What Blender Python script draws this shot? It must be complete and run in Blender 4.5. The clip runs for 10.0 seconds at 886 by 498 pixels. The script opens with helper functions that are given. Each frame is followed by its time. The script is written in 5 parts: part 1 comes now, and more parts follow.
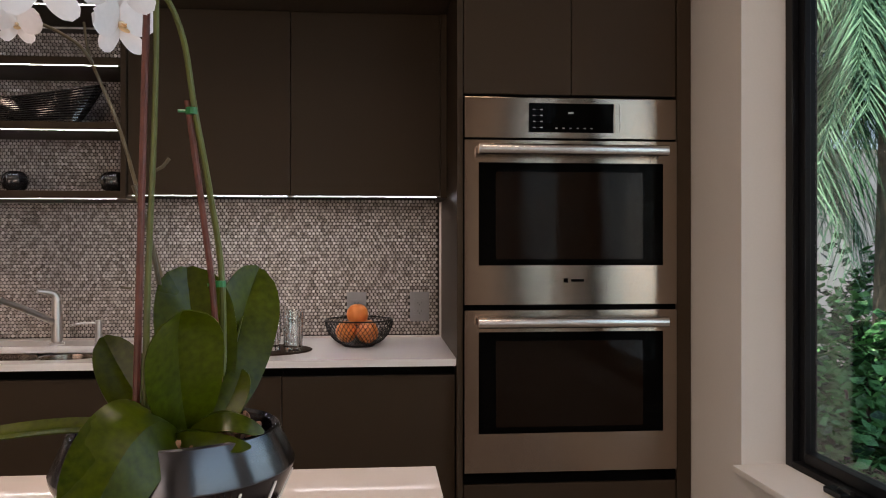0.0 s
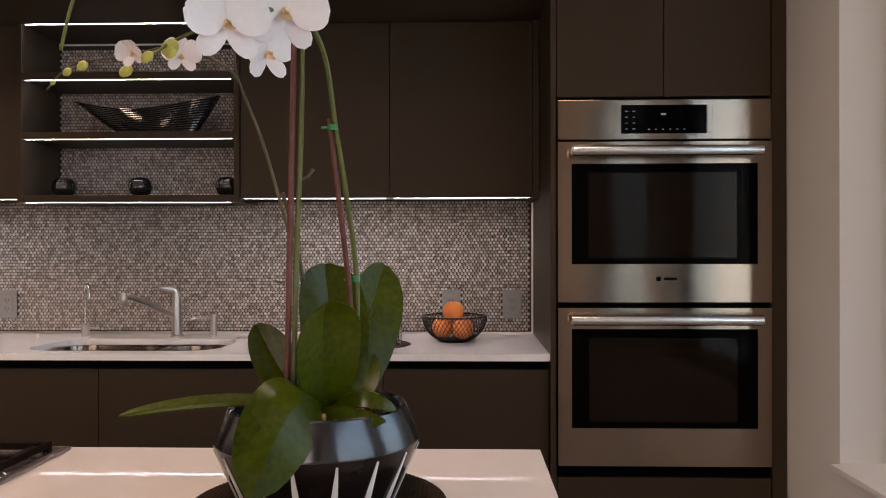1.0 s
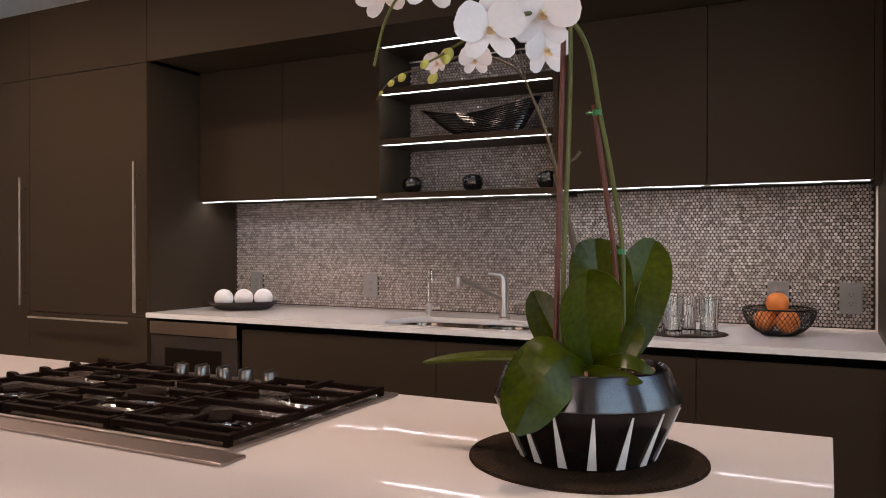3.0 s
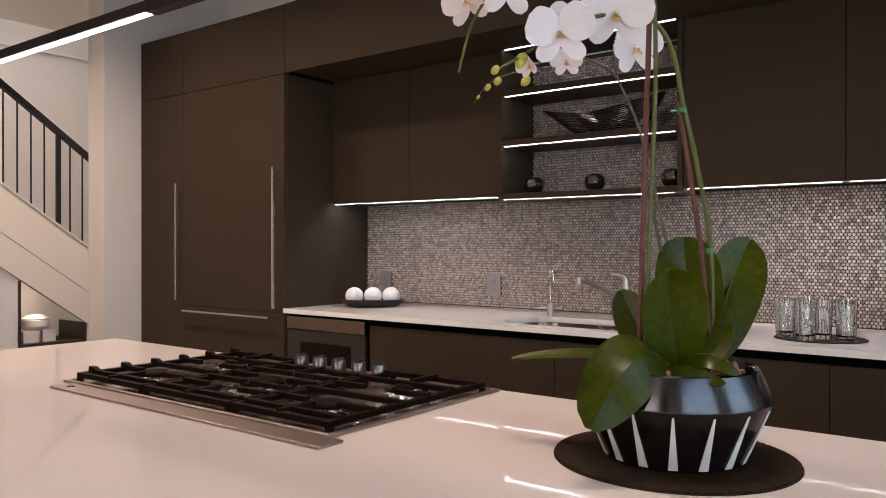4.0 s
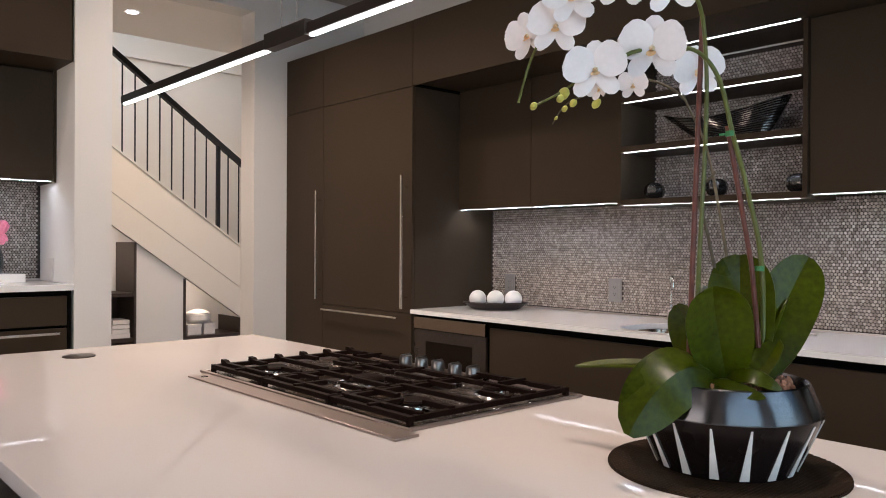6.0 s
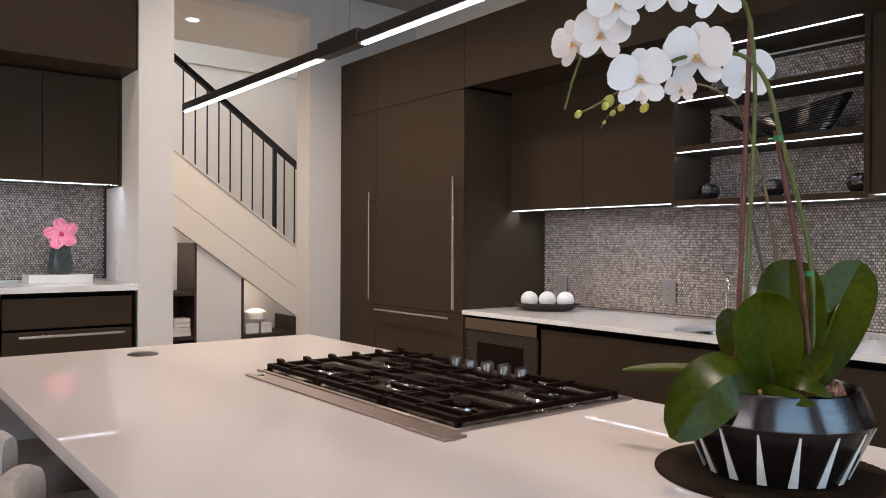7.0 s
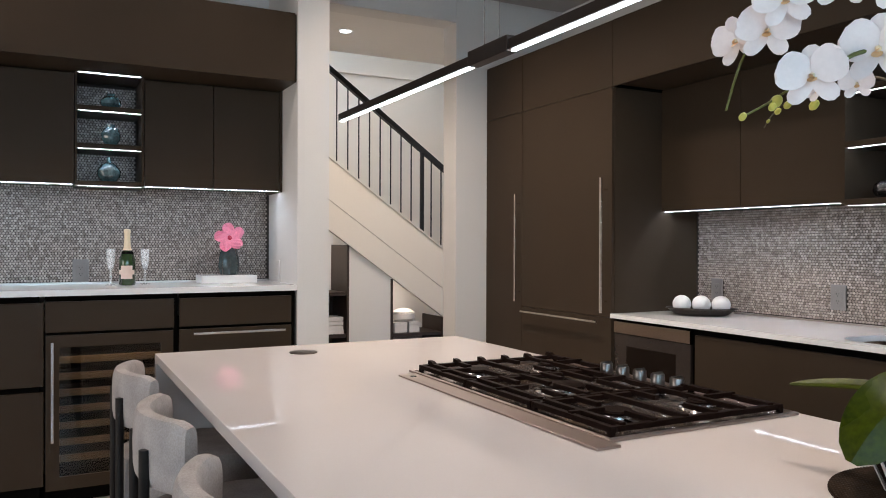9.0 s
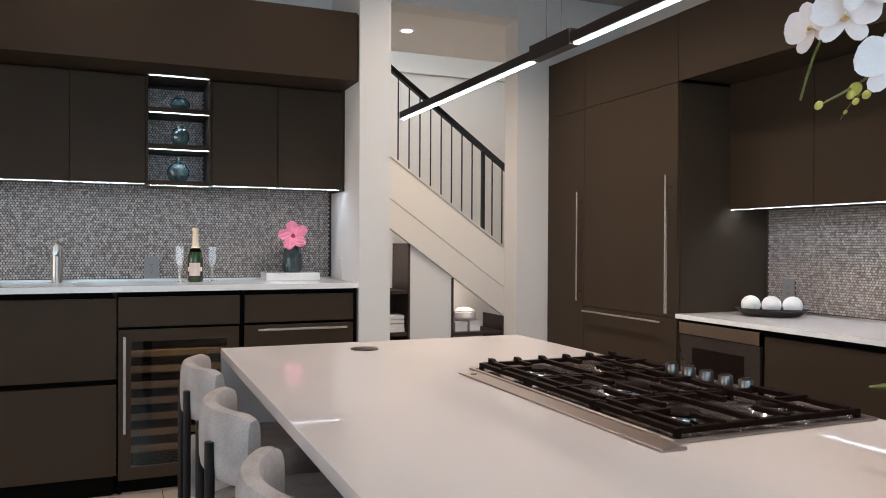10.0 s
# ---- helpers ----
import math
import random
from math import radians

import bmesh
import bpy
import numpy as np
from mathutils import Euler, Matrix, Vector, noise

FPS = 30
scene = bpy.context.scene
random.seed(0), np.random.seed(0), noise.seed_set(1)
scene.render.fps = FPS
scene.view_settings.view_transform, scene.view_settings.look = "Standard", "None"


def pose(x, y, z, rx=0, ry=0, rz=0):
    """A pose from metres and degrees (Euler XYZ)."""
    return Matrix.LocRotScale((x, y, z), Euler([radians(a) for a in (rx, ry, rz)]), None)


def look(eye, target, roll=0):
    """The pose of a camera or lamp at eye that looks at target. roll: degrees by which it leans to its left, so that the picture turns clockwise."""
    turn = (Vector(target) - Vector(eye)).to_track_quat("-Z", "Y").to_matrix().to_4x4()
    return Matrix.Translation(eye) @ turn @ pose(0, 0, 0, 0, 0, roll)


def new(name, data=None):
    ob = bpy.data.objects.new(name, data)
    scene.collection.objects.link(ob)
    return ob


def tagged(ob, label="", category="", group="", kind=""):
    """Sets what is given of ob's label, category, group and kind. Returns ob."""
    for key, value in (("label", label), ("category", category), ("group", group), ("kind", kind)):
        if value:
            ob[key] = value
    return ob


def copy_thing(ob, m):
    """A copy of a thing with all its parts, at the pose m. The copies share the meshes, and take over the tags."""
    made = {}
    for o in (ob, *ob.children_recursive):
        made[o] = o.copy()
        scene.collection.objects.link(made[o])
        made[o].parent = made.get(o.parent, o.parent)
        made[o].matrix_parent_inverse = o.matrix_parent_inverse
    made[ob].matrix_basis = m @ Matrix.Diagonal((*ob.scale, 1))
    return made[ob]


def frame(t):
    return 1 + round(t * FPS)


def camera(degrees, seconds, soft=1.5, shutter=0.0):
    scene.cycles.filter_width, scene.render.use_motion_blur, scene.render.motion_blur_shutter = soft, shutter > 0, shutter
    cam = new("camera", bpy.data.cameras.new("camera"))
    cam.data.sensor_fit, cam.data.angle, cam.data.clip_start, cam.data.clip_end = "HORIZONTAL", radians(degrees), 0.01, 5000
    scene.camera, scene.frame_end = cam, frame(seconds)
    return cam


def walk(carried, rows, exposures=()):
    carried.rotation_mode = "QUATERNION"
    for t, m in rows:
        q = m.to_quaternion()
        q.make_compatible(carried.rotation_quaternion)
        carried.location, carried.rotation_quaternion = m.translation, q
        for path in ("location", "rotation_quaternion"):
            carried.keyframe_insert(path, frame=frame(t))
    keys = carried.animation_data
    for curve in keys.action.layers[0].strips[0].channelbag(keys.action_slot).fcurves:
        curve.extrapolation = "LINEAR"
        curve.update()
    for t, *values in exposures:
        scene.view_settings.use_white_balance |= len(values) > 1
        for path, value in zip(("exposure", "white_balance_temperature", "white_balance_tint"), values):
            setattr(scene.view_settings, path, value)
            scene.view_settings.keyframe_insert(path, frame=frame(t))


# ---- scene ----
cam = camera(60.1, 10.0, soft=1.0)
PATH = [
    (0, (0.462, 0.11, 1.281), (0.625, 2.103, 1.282), 0.0),
    (0.5, (0.433, 0.052, 1.279), (0.515, 2.051, 1.28), -0.1),
    (1, (0.416, 0.002, 1.28), (0.362, 2.001, 1.28), -0.1),
    (1.5, (0.424, -0.041, 1.275), (0.156, 1.941, 1.274), -0.2),
    (2, (0.454, -0.071, 1.267), (-0.049, 1.865, 1.264), -0.1),
    (2.5, (0.497, -0.084, 1.258), (-0.216, 1.784, 1.252), -0.1),
    (3, (0.548, -0.086, 1.246), (-0.351, 1.701, 1.238), 0.0),
    (3.2, (0.566, -0.082, 1.24), (-0.398, 1.67, 1.235), 0.0),
    (4.5, (0.691, -0.078, 1.249), (-0.627, 1.427, 1.238), 0.1),
    (5, (0.741, -0.077, 1.257), (-0.649, 1.361, 1.247), 0.2),
    (5.5, (0.788, -0.077, 1.264), (-0.653, 1.311, 1.256), 0.3),
    (7, (0.85, -0.088, 1.279), (-0.725, 1.145, 1.269), 0.3),
    (7.5, (0.849, -0.098, 1.283), (-0.775, 1.069, 1.273), 0.3),
    (8, (0.85, -0.106, 1.288), (-0.828, 0.982, 1.277), 0.3),
    (8.5, (0.851, -0.109, 1.29), (-0.879, 0.895, 1.28), 0.3),
    (9, (0.848, -0.105, 1.291), (-0.929, 0.814, 1.28), 0.2),
    (9.5, (0.844, -0.1, 1.288), (-0.971, 0.741, 1.277), 0.2),
    (10, (0.838, -0.099, 1.284), (-1.006, 0.676, 1.271), 0.3),
]
walk(cam, [(t, look(eye, target, roll)) for t, eye, target, roll in PATH],
     exposures=[(0.0, 0.32, 7050, 21), (1.0, 0.33, 7150, 25), (3.0, 0.38, 7000, 25), (5.0, 0.55, 6600, 20), (7.5, 0.58, 6250, 15), (10.0, 0.58, 6000, 12)])

# ---- world, sun and lamps ----
world = bpy.data.worlds.new("sky")
scene.world = world
world.use_nodes = True
sky = world.node_tree.nodes.new("ShaderNodeTexSky")
sky.sky_type, sky.sun_disc = "NISHITA", False
sky.sun_elevation, sky.sun_rotation = radians(66), radians(249)
background = world.node_tree.nodes["Background"]
world.node_tree.links.new(sky.outputs[0], background.inputs[0])
background.inputs[1].default_value = 0.15


def lamp(name, kind, m, power, colour, size=0.2, size_y=None, shape="DISK"):
    data = bpy.data.lights.new(name, kind)
    data.energy, data.color = power, colour
    if kind == "AREA":
        data.shape, data.size = shape, size
        if size_y:
            data.size_y = size_y
    if kind == "SUN":
        data.angle = radians(0.6)
    ob = new(name, data)
    ob.matrix_world = m
    return ob


WARM, DAY = (1.0, 0.82, 0.65), (0.62, 0.82, 1.0)
lamp("sun", "SUN", look((-4, -1.5, 10), (0, 0, 0)), 5.0, (1.0, 0.95, 0.86))
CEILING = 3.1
# recessed ceiling lamps, unseen and assumed to light the room: x, y, watts
ASSUMED_DOWNLIGHTS = [(-2.85, -0.25, 24), (-2.85, 0.72, 24), (-3.2, 1.85, 108), (-2.1, 1.75, 96), (-1.05, 1.1, 46), (0.1, 1.1, 64), (1.02, 1.75, 24),
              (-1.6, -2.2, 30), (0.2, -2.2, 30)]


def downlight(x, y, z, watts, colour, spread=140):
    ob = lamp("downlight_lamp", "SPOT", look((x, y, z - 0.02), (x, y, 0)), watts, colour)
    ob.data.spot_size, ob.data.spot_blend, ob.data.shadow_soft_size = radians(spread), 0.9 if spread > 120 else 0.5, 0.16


for x, y, watts in ASSUMED_DOWNLIGHTS:
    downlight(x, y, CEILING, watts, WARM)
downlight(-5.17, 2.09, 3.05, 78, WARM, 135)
# three unseen lamps added to warm the hall and stairwell
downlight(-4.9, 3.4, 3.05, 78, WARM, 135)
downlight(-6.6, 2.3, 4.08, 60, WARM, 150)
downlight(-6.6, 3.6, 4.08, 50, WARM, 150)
# added cool lamp stands in for stairwell daylight; no window is built
lamp("stair_daylight_lamp", "AREA", look((-6.9, 1.40, 3.75), (-7.6, 4.0, 3.75)), 12, DAY, 0.9, 0.4, "RECTANGLE")
lamp("window_lamp", "AREA", look((1.785, 1.33, 1.60), (0.0, 1.33, 1.50)), 9.0, DAY, 0.84, 1.8, "RECTANGLE")
lamp("window_lamp", "AREA", look((1.785, -0.55, 1.60), (0.0, -0.55, 1.50)), 20.0, DAY, 2.0, 1.8, "RECTANGLE")
# added warm fill from behind the camera; no lit room stands there
lamp("rear_fill_lamp", "AREA", look((-1.0, -4.9, 1.5), (-1.0, 0, 1.0)), 52, (1.0, 0.84, 0.68), 3.0, 2.0, "RECTANGLE")


# ---- materials ----
def material(name, colour, rough=0.5, metal=0.0, vary=0.12, scale=6.0, fine=60.0, bump=0.0, grain=(1, 1, 1), per_object=0.0,
             per_island=0.0, transmission=0.0, coat=0.0, emission=0.0, second=None, rough_vary=0.1, spec=0.5, brushed=0.0):
    """A surface with broad and fine variation of colour and gloss, and fine relief."""
    m = bpy.data.materials.new(name)
    m.use_nodes = True
    nt = m.node_tree
    n, link = nt.nodes, nt.links.new
    b = n["Principled BSDF"]
    tc, mp = n.new("ShaderNodeTexCoord"), n.new("ShaderNodeMapping")
    mp.inputs["Scale"].default_value = grain
    link(tc.outputs["Object"], mp.inputs[0])
    broad, small = n.new("ShaderNodeTexNoise"), n.new("ShaderNodeTexNoise")
    for node, s, d in ((broad, scale, 3), (small, fine, 4)):
        node.inputs["Scale"].default_value, node.inputs["Detail"].default_value = s, d
        link(mp.outputs[0], node.inputs["Vector"])
    add = n.new("ShaderNodeMath")
    add.operation = "ADD"
    link(broad.outputs[0], add.inputs[0]), link(small.outputs[0], add.inputs[1])
    last = add.outputs[0]
    for amount, source in ((per_object, "object"), (per_island, "island")):
        if amount:
            info = n.new("ShaderNodeObjectInfo" if source == "object" else "ShaderNodeNewGeometry")
            scaled = n.new("ShaderNodeMath")
            scaled.operation, scaled.inputs[1].default_value, scaled.inputs[2].default_value = "MULTIPLY_ADD", 2 * amount, -amount
            link(info.outputs["Random" if source == "object" else "Random Per Island"], scaled.inputs[0])
            total = n.new("ShaderNodeMath")
            total.operation = "ADD"
            link(last, total.inputs[0]), link(scaled.outputs[0], total.inputs[1])
            last = total.outputs[0]
    ramp = n.new("ShaderNodeMapRange")
    ramp.inputs["From Min"].default_value, ramp.inputs["From Max"].default_value = 0.55, 1.45
    link(last, ramp.inputs[0])
    mix = n.new("ShaderNodeMix")
    mix.data_type = "RGBA"
    low = [c * (1 - vary) for c in colour]
    high = [min(1, c * (1 + vary)) for c in colour] if second is None else list(second)
    mix.inputs["A"].default_value, mix.inputs["B"].default_value = (*low, 1), (*high, 1)
    link(ramp.outputs[0], mix.inputs["Factor"])
    link(mix.outputs["Result"], b.inputs["Base Color"])
    rr = n.new("ShaderNodeMapRange")
    rr.inputs["To Min"].default_value, rr.inputs["To Max"].default_value = max(0.02, rough * (1 - rough_vary)), min(1, rough * (1 + rough_vary))
    link(broad.outputs[0], rr.inputs[0]), link(rr.outputs[0], b.inputs["Roughness"])
    b.inputs["Metallic"].default_value = metal
    b.inputs["Specular IOR Level"].default_value = spec
    b.inputs["Transmission Weight"].default_value = transmission
    b.inputs["Coat Weight"].default_value = coat
    if brushed:
        tangent = n.new("ShaderNodeTangent")
        tangent.direction_type, tangent.axis = "RADIAL", "Z"
        link(tangent.outputs[0], b.inputs["Tangent"])
        b.inputs["Anisotropic"].default_value, b.inputs["Anisotropic Rotation"].default_value = brushed, 0.25
    if emission:
        link(mix.outputs["Result"], b.inputs["Emission Color"])
        b.inputs["Emission Strength"].default_value = emission
    if bump:
        bp = n.new("ShaderNodeBump")
        bp.inputs["Strength"].default_value, bp.inputs["Distance"].default_value = bump, 0.002
        link(small.outputs[0], bp.inputs["Height"]), link(bp.outputs[0], b.inputs["Normal"])
    return m


CABINET = material("dark_taupe_laminate", (0.046, 0.0325, 0.0215), 0.42, vary=0.10, scale=2.5, fine=300, bump=0.05, spec=0.1)
# near black puts the shade of cabinet gaps and hollows into the colour
CARCASS = material("gap_shade_black", (0.003, 0.0025, 0.002), 0.8, vary=0.2, spec=0.05)
WALL = material("white_wall_paint", (0.72, 0.70, 0.67), 0.75, vary=0.025, scale=1.5, fine=120, bump=0.08)
# dark tone chosen so steel and glass reflect less from behind
REAR = material("dark_unseen_rear_wall", (0.06, 0.038, 0.026), 0.5, vary=0.3, scale=3, fine=20, grain=(1, 1, 0.15))
CREAM = material("cream_stair_paint", (0.74, 0.69, 0.61), 0.6, vary=0.03, scale=1.5, fine=90, bump=0.05)
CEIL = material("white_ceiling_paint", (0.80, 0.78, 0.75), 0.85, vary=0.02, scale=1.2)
# grey for the unseen ceiling, set to lower the bounced light
CEIL_K = material("ceiling_grey_cuts_bounce", (0.40, 0.37, 0.34), 0.85, vary=0.03, scale=1.2)
FLOOR = material("pale_stone_floor", (0.30, 0.26, 0.225), 0.35, vary=0.12, scale=1.8, fine=25, per_object=0.1)
QUARTZ = material("white_quartz", (0.82, 0.81, 0.80), 0.16, vary=0.035, scale=3, fine=220, coat=0.2)
ISLAND = material("cream_white_quartz", (0.60, 0.545, 0.515), 0.03, vary=0.025, scale=2.2, fine=240, spec=0.08)
STEEL = material("brushed_stainless_steel", (0.27, 0.212, 0.170), 0.15, 1.0, vary=0.03, scale=1.2, fine=900, bump=0.03, grain=(0.004, 1, 1), rough_vary=0.05, brushed=1.0)
STEEL_H = material("brushed_steel_bar", (0.66, 0.63, 0.60), 0.25, 1.0, vary=0.05, scale=3, fine=60, grain=(1, 60, 60))
CHROME = material("polished_steel", (0.72, 0.71, 0.70), 0.10, 1.0, vary=0.04)
NICKEL = material("satin_nickel", (0.52, 0.48, 0.45), 0.30, 1.0, vary=0.05, fine=80)
BLACK_GLASS = material("black_oven_glass", (0.002, 0.002, 0.002), 0.04, vary=0.2, spec=0.015)
OVEN_GLASS = material("tinted_oven_glass", (0.010, 0.006, 0.004), 0.07, vary=0.05, scale=4, spec=0.09)
IRON = material("black_cast_iron", (0.010, 0.0050, 0.0035), 0.5, spec=0.04, vary=0.3, scale=12, fine=250, bump=0.3)
LED = material("white_led_strip", (0.82, 0.92, 1.0), 0.5, vary=0.0, emission=46.0)
LED_FLAT = material("flush_white_led_strip", (0.82, 0.92, 1.0), 0.5, vary=0.0, emission=18.0)
LED_BAR = material("hidden_bar_led_tape", (0.80, 0.91, 1.0), 0.5, vary=0.0, emission=30.0)
LED_SHELF = material("shelf_edge_led_strip", (0.84, 0.92, 1.0), 0.5, vary=0.0, emission=26.0)
LED_SOFT = material("pendant_light_diffuser", (0.88, 0.95, 1.0), 0.5, vary=0.0, emission=7.0)
BRONZE = material("dark_bronze_metal", (0.055, 0.042, 0.036), 0.38, 0.8, vary=0.1)
GROUT = material("grey_grout", (0.040, 0.033, 0.029), 0.9, vary=0.2, scale=8, fine=150, bump=0.2, spec=0.2)
TILE = material("pearly_penny_tile", (0.18, 0.148, 0.130), 0.22, vary=0.0, second=(0.50, 0.432, 0.395), scale=55, fine=120, per_object=0.32, coat=0.4)
TILE_R = material("pearly_penny_tile_run", (0.18, 0.148, 0.130), 0.22, vary=0.0, second=(0.50, 0.432, 0.395), scale=55, fine=120, per_island=0.32, coat=0.4)
FRAME = material("black_window_frame", (0.005, 0.0055, 0.007), 0.4, 0.0, vary=0.15, spec=0.2)
PANE = material("green_tinted_window_glass", (0.88, 1.0, 0.96), 0.01, vary=0.0, transmission=1.0)
GREY_PLASTIC = material("grey_outlet_plastic", (0.20, 0.19, 0.185), 0.4, vary=0.06)
GREY_DARK = material("dark_slot_plastic", (0.02, 0.02, 0.02), 0.5, vary=0.1)


# ---- building helpers ----
BASE = {}


def thing(name, label, category, at=(0, 0, 0), group="", kind=""):
    ob = new(name)
    ob.location, ob.empty_display_size = at, 0.05
    BASE[ob.name] = Matrix.Translation(at)
    return tagged(ob, label, category, group, kind)


def mesh_of(name, bm, mat, smooth=False):
    bmesh.ops.recalc_face_normals(bm, faces=bm.faces)
    me = bpy.data.meshes.new(name)
    bm.to_mesh(me)
    bm.free()
    me.materials.append(mat)
    if smooth:
        me.shade_smooth()
        me.set_sharp_from_angle(angle=radians(38))
    return me


def part(name, bm, mat, parent=None, label="", smooth=False):
    ob = new(name, mesh_of(name, bm, mat, smooth))
    if parent is not None:
        ob.parent = parent
        if parent.name in BASE:
            ob.matrix_parent_inverse = BASE[parent.name].inverted()
    return tagged(ob, label)


def solid(name, bm, mat, label, category="", kind="", group="", smooth=False):
    return tagged(part(name, bm, mat, None, label, smooth), "", category, group, kind)


def box(x0, x1, y0, y1, z0, z1, bevel=0.0, bm=None):
    own = bm or bmesh.new()
    tmp = bmesh.new()
    bmesh.ops.create_cube(tmp, size=1, matrix=Matrix.Translation(((x0 + x1) / 2, (y0 + y1) / 2, (z0 + z1) / 2)) @ Matrix.Diagonal((abs(x1 - x0), abs(y1 - y0), abs(z1 - z0), 1)))
    if bevel:
        bmesh.ops.bevel(tmp, geom=list(tmp.edges), offset=bevel, segments=2, profile=0.6, affect="EDGES")
    join(own, tmp)
    return own


def join(bm, other, m=None):
    if m is not None:
        other.transform(m)
    me = bpy.data.meshes.new("tmp")
    other.to_mesh(me)
    bm.from_mesh(me)
    bpy.data.meshes.remove(me)
    other.free()


def turned(profile, at=(0, 0, 0), steps=32, bm=None, squash=(1, 1)):
    """A surface of revolution about z from (radius, height) pairs."""
    bm = bm or bmesh.new()
    rings = []
    for r, z in profile:
        if r < 1e-5:
            rings.append([bm.verts.new((at[0], at[1], at[2] + z))])
        else:
            rings.append([bm.verts.new((at[0] + r * squash[0] * math.cos(2 * math.pi * i / steps), at[1] + r * squash[1] * math.sin(2 * math.pi * i / steps), at[2] + z)) for i in range(steps)])
    for a, b in zip(rings, rings[1:]):
        for i in range(steps):
            j = (i + 1) % steps
            if len(a) == 1 and len(b) == 1:
                continue
            if len(a) == 1:
                bm.faces.new((a[0], b[i], b[j]))
            elif len(b) == 1:
                bm.faces.new((a[i], a[j], b[0]))
            else:
                bm.faces.new((a[i], a[j], b[j], b[i]))
    return bm


def tube(points, radius, steps=8, bm=None, smooth_steps=0):
    """A round bar along points; radius is a number or one for each end."""
    bm = bm or bmesh.new()
    pts = [Vector(p) for p in points]
    if smooth_steps:
        out = []
        for i in range(len(pts) - 1):
            p0, p1, p2, p3 = pts[max(i - 1, 0)], pts[i], pts[i + 1], pts[min(i + 2, len(pts) - 1)]
            for k in range(smooth_steps):
                t = k / smooth_steps
                out.append(0.5 * (2 * p1 + (p2 - p0) * t + (2 * p0 - 5 * p1 + 4 * p2 - p3) * t * t + (3 * p1 - p0 - 3 * p2 + p3) * t ** 3))
        pts = out + [pts[-1]]
    r0, r1 = radius if isinstance(radius, tuple) else (radius, radius)
    rings, up = [], Vector((0.13, 0.31, 0.94))
    for i, p in enumerate(pts):
        d = (pts[min(i + 1, len(pts) - 1)] - pts[max(i - 1, 0)]).normalized()
        side = d.cross(up)
        if side.length < 0.2:
            side = d.cross(Vector((1, 0, 0)))
        side.normalize()
        up = side.cross(d).normalized()
        r = r0 + (r1 - r0) * i / (len(pts) - 1)
        rings.append([bm.verts.new(p + r * (math.cos(a) * side + math.sin(a) * up)) for a in (2 * math.pi * k / steps for k in range(steps))])
    for a, b in zip(rings, rings[1:]):
        for k in range(steps):
            bm.faces.new((a[k], a[(k + 1) % steps], b[(k + 1) % steps], b[k]))
    bm.faces.new(rings[0]), bm.faces.new(list(reversed(rings[-1])))
    return bm


def slab_with_hole(x0, x1, y0, y1, z0, z1, loop):
    """A slab with one opening cut through it; loop is the opening's outline."""
    bm = bmesh.new()
    outer = [bm.verts.new((x, y, z1)) for x, y in ((x0, y0), (x1, y0), (x1, y1), (x0, y1))]
    inner = [bm.verts.new((x, y, z1)) for x, y in loop]
    edges = [bm.edges.new((ring[i], ring[(i + 1) % len(ring)])) for ring in (outer, inner) for i in range(len(ring))]
    faces = [f for f in bmesh.ops.triangle_fill(bm, edges=edges, use_beauty=True)["geom"] if isinstance(f, bmesh.types.BMFace)]
    made = bmesh.ops.extrude_face_region(bm, geom=faces)["geom"]
    bmesh.ops.translate(bm, verts=[v for v in made if isinstance(v, bmesh.types.BMVert)], vec=(0, 0, z0 - z1))
    return bm


def rounded(cx, cy, w, d, r, n=6):
    pts = []
    for sx, sy, a0 in ((1, 1, 0), (-1, 1, 90), (-1, -1, 180), (1, -1, 270)):
        for k in range(n + 1):
            a = radians(a0 + 90 * k / n)
            pts.append((cx + sx * (w / 2 - r) + r * math.cos(a), cy + sy * (d / 2 - r) + r * math.sin(a)))
    return pts


# ---- the large structure ----
structure = lambda name, bm, mat, label: solid(name, bm, mat, label, "", "structure")
FLOOR_OB = structure("floor", box(-8.0, 1.9, -5.2, 5.2, -0.12, -0.004), GROUT, "pale stone tiled floor")
structure("ceiling", box(-4.22, 1.9, -5.2, 3.6, CEILING, CEILING + 0.1), CEIL_K, "flat ceiling out of view, greyed to cut bounced light")
structure("wall_north", box(-4.22, 1.9, 3.455, 3.6, 0, CEILING), WALL, "white painted wall behind the cabinets")
structure("wall_hall_corner", box(-4.222, -4.03, 2.52, 3.455, 0, CEILING), WALL, "white painted wall end beside the stair hall")
structure("wall_hall_header", box(-4.22, -4.034, 1.33, 2.52, 2.90, CEILING), WALL, "white painted header over the hall opening")
structure("wall_bar_end", box(-4.3, -3.35, 1.145, 1.33, 0, CEILING), WALL, "white painted wall stub between bar and hall")
structure("wall_bar_back", box(-4.12, -3.985, -2.6, 1.145, 0, CEILING), WALL, "white painted wall behind the bar")
structure("wall_west", box(-4.12, -3.35, -5.2, -2.6, 0, CEILING), WALL, "white painted wall")
# unseen rear wall; its dark tone and opening are added for the lighting
rear = bmesh.new()
for x0, x1, z0, z1 in ((-4.12, -2.6, 0, CEILING), (0.6, 1.9, 0, CEILING), (-2.6, 0.6, 2.6, CEILING), (-2.6, 0.6, 0, 0.45)):
    box(x0, x1, -5.2, -5.0, z0, z1, 0, rear)
structure("wall_south", rear, REAR, "unseen rear wall, darkened for reflections, with a wide opening")
east = bmesh.new()
WZ0, WZ1 = 0.60, 2.62
WINDOWS = ((0.90, 2.375), (-1.70, 0.62))
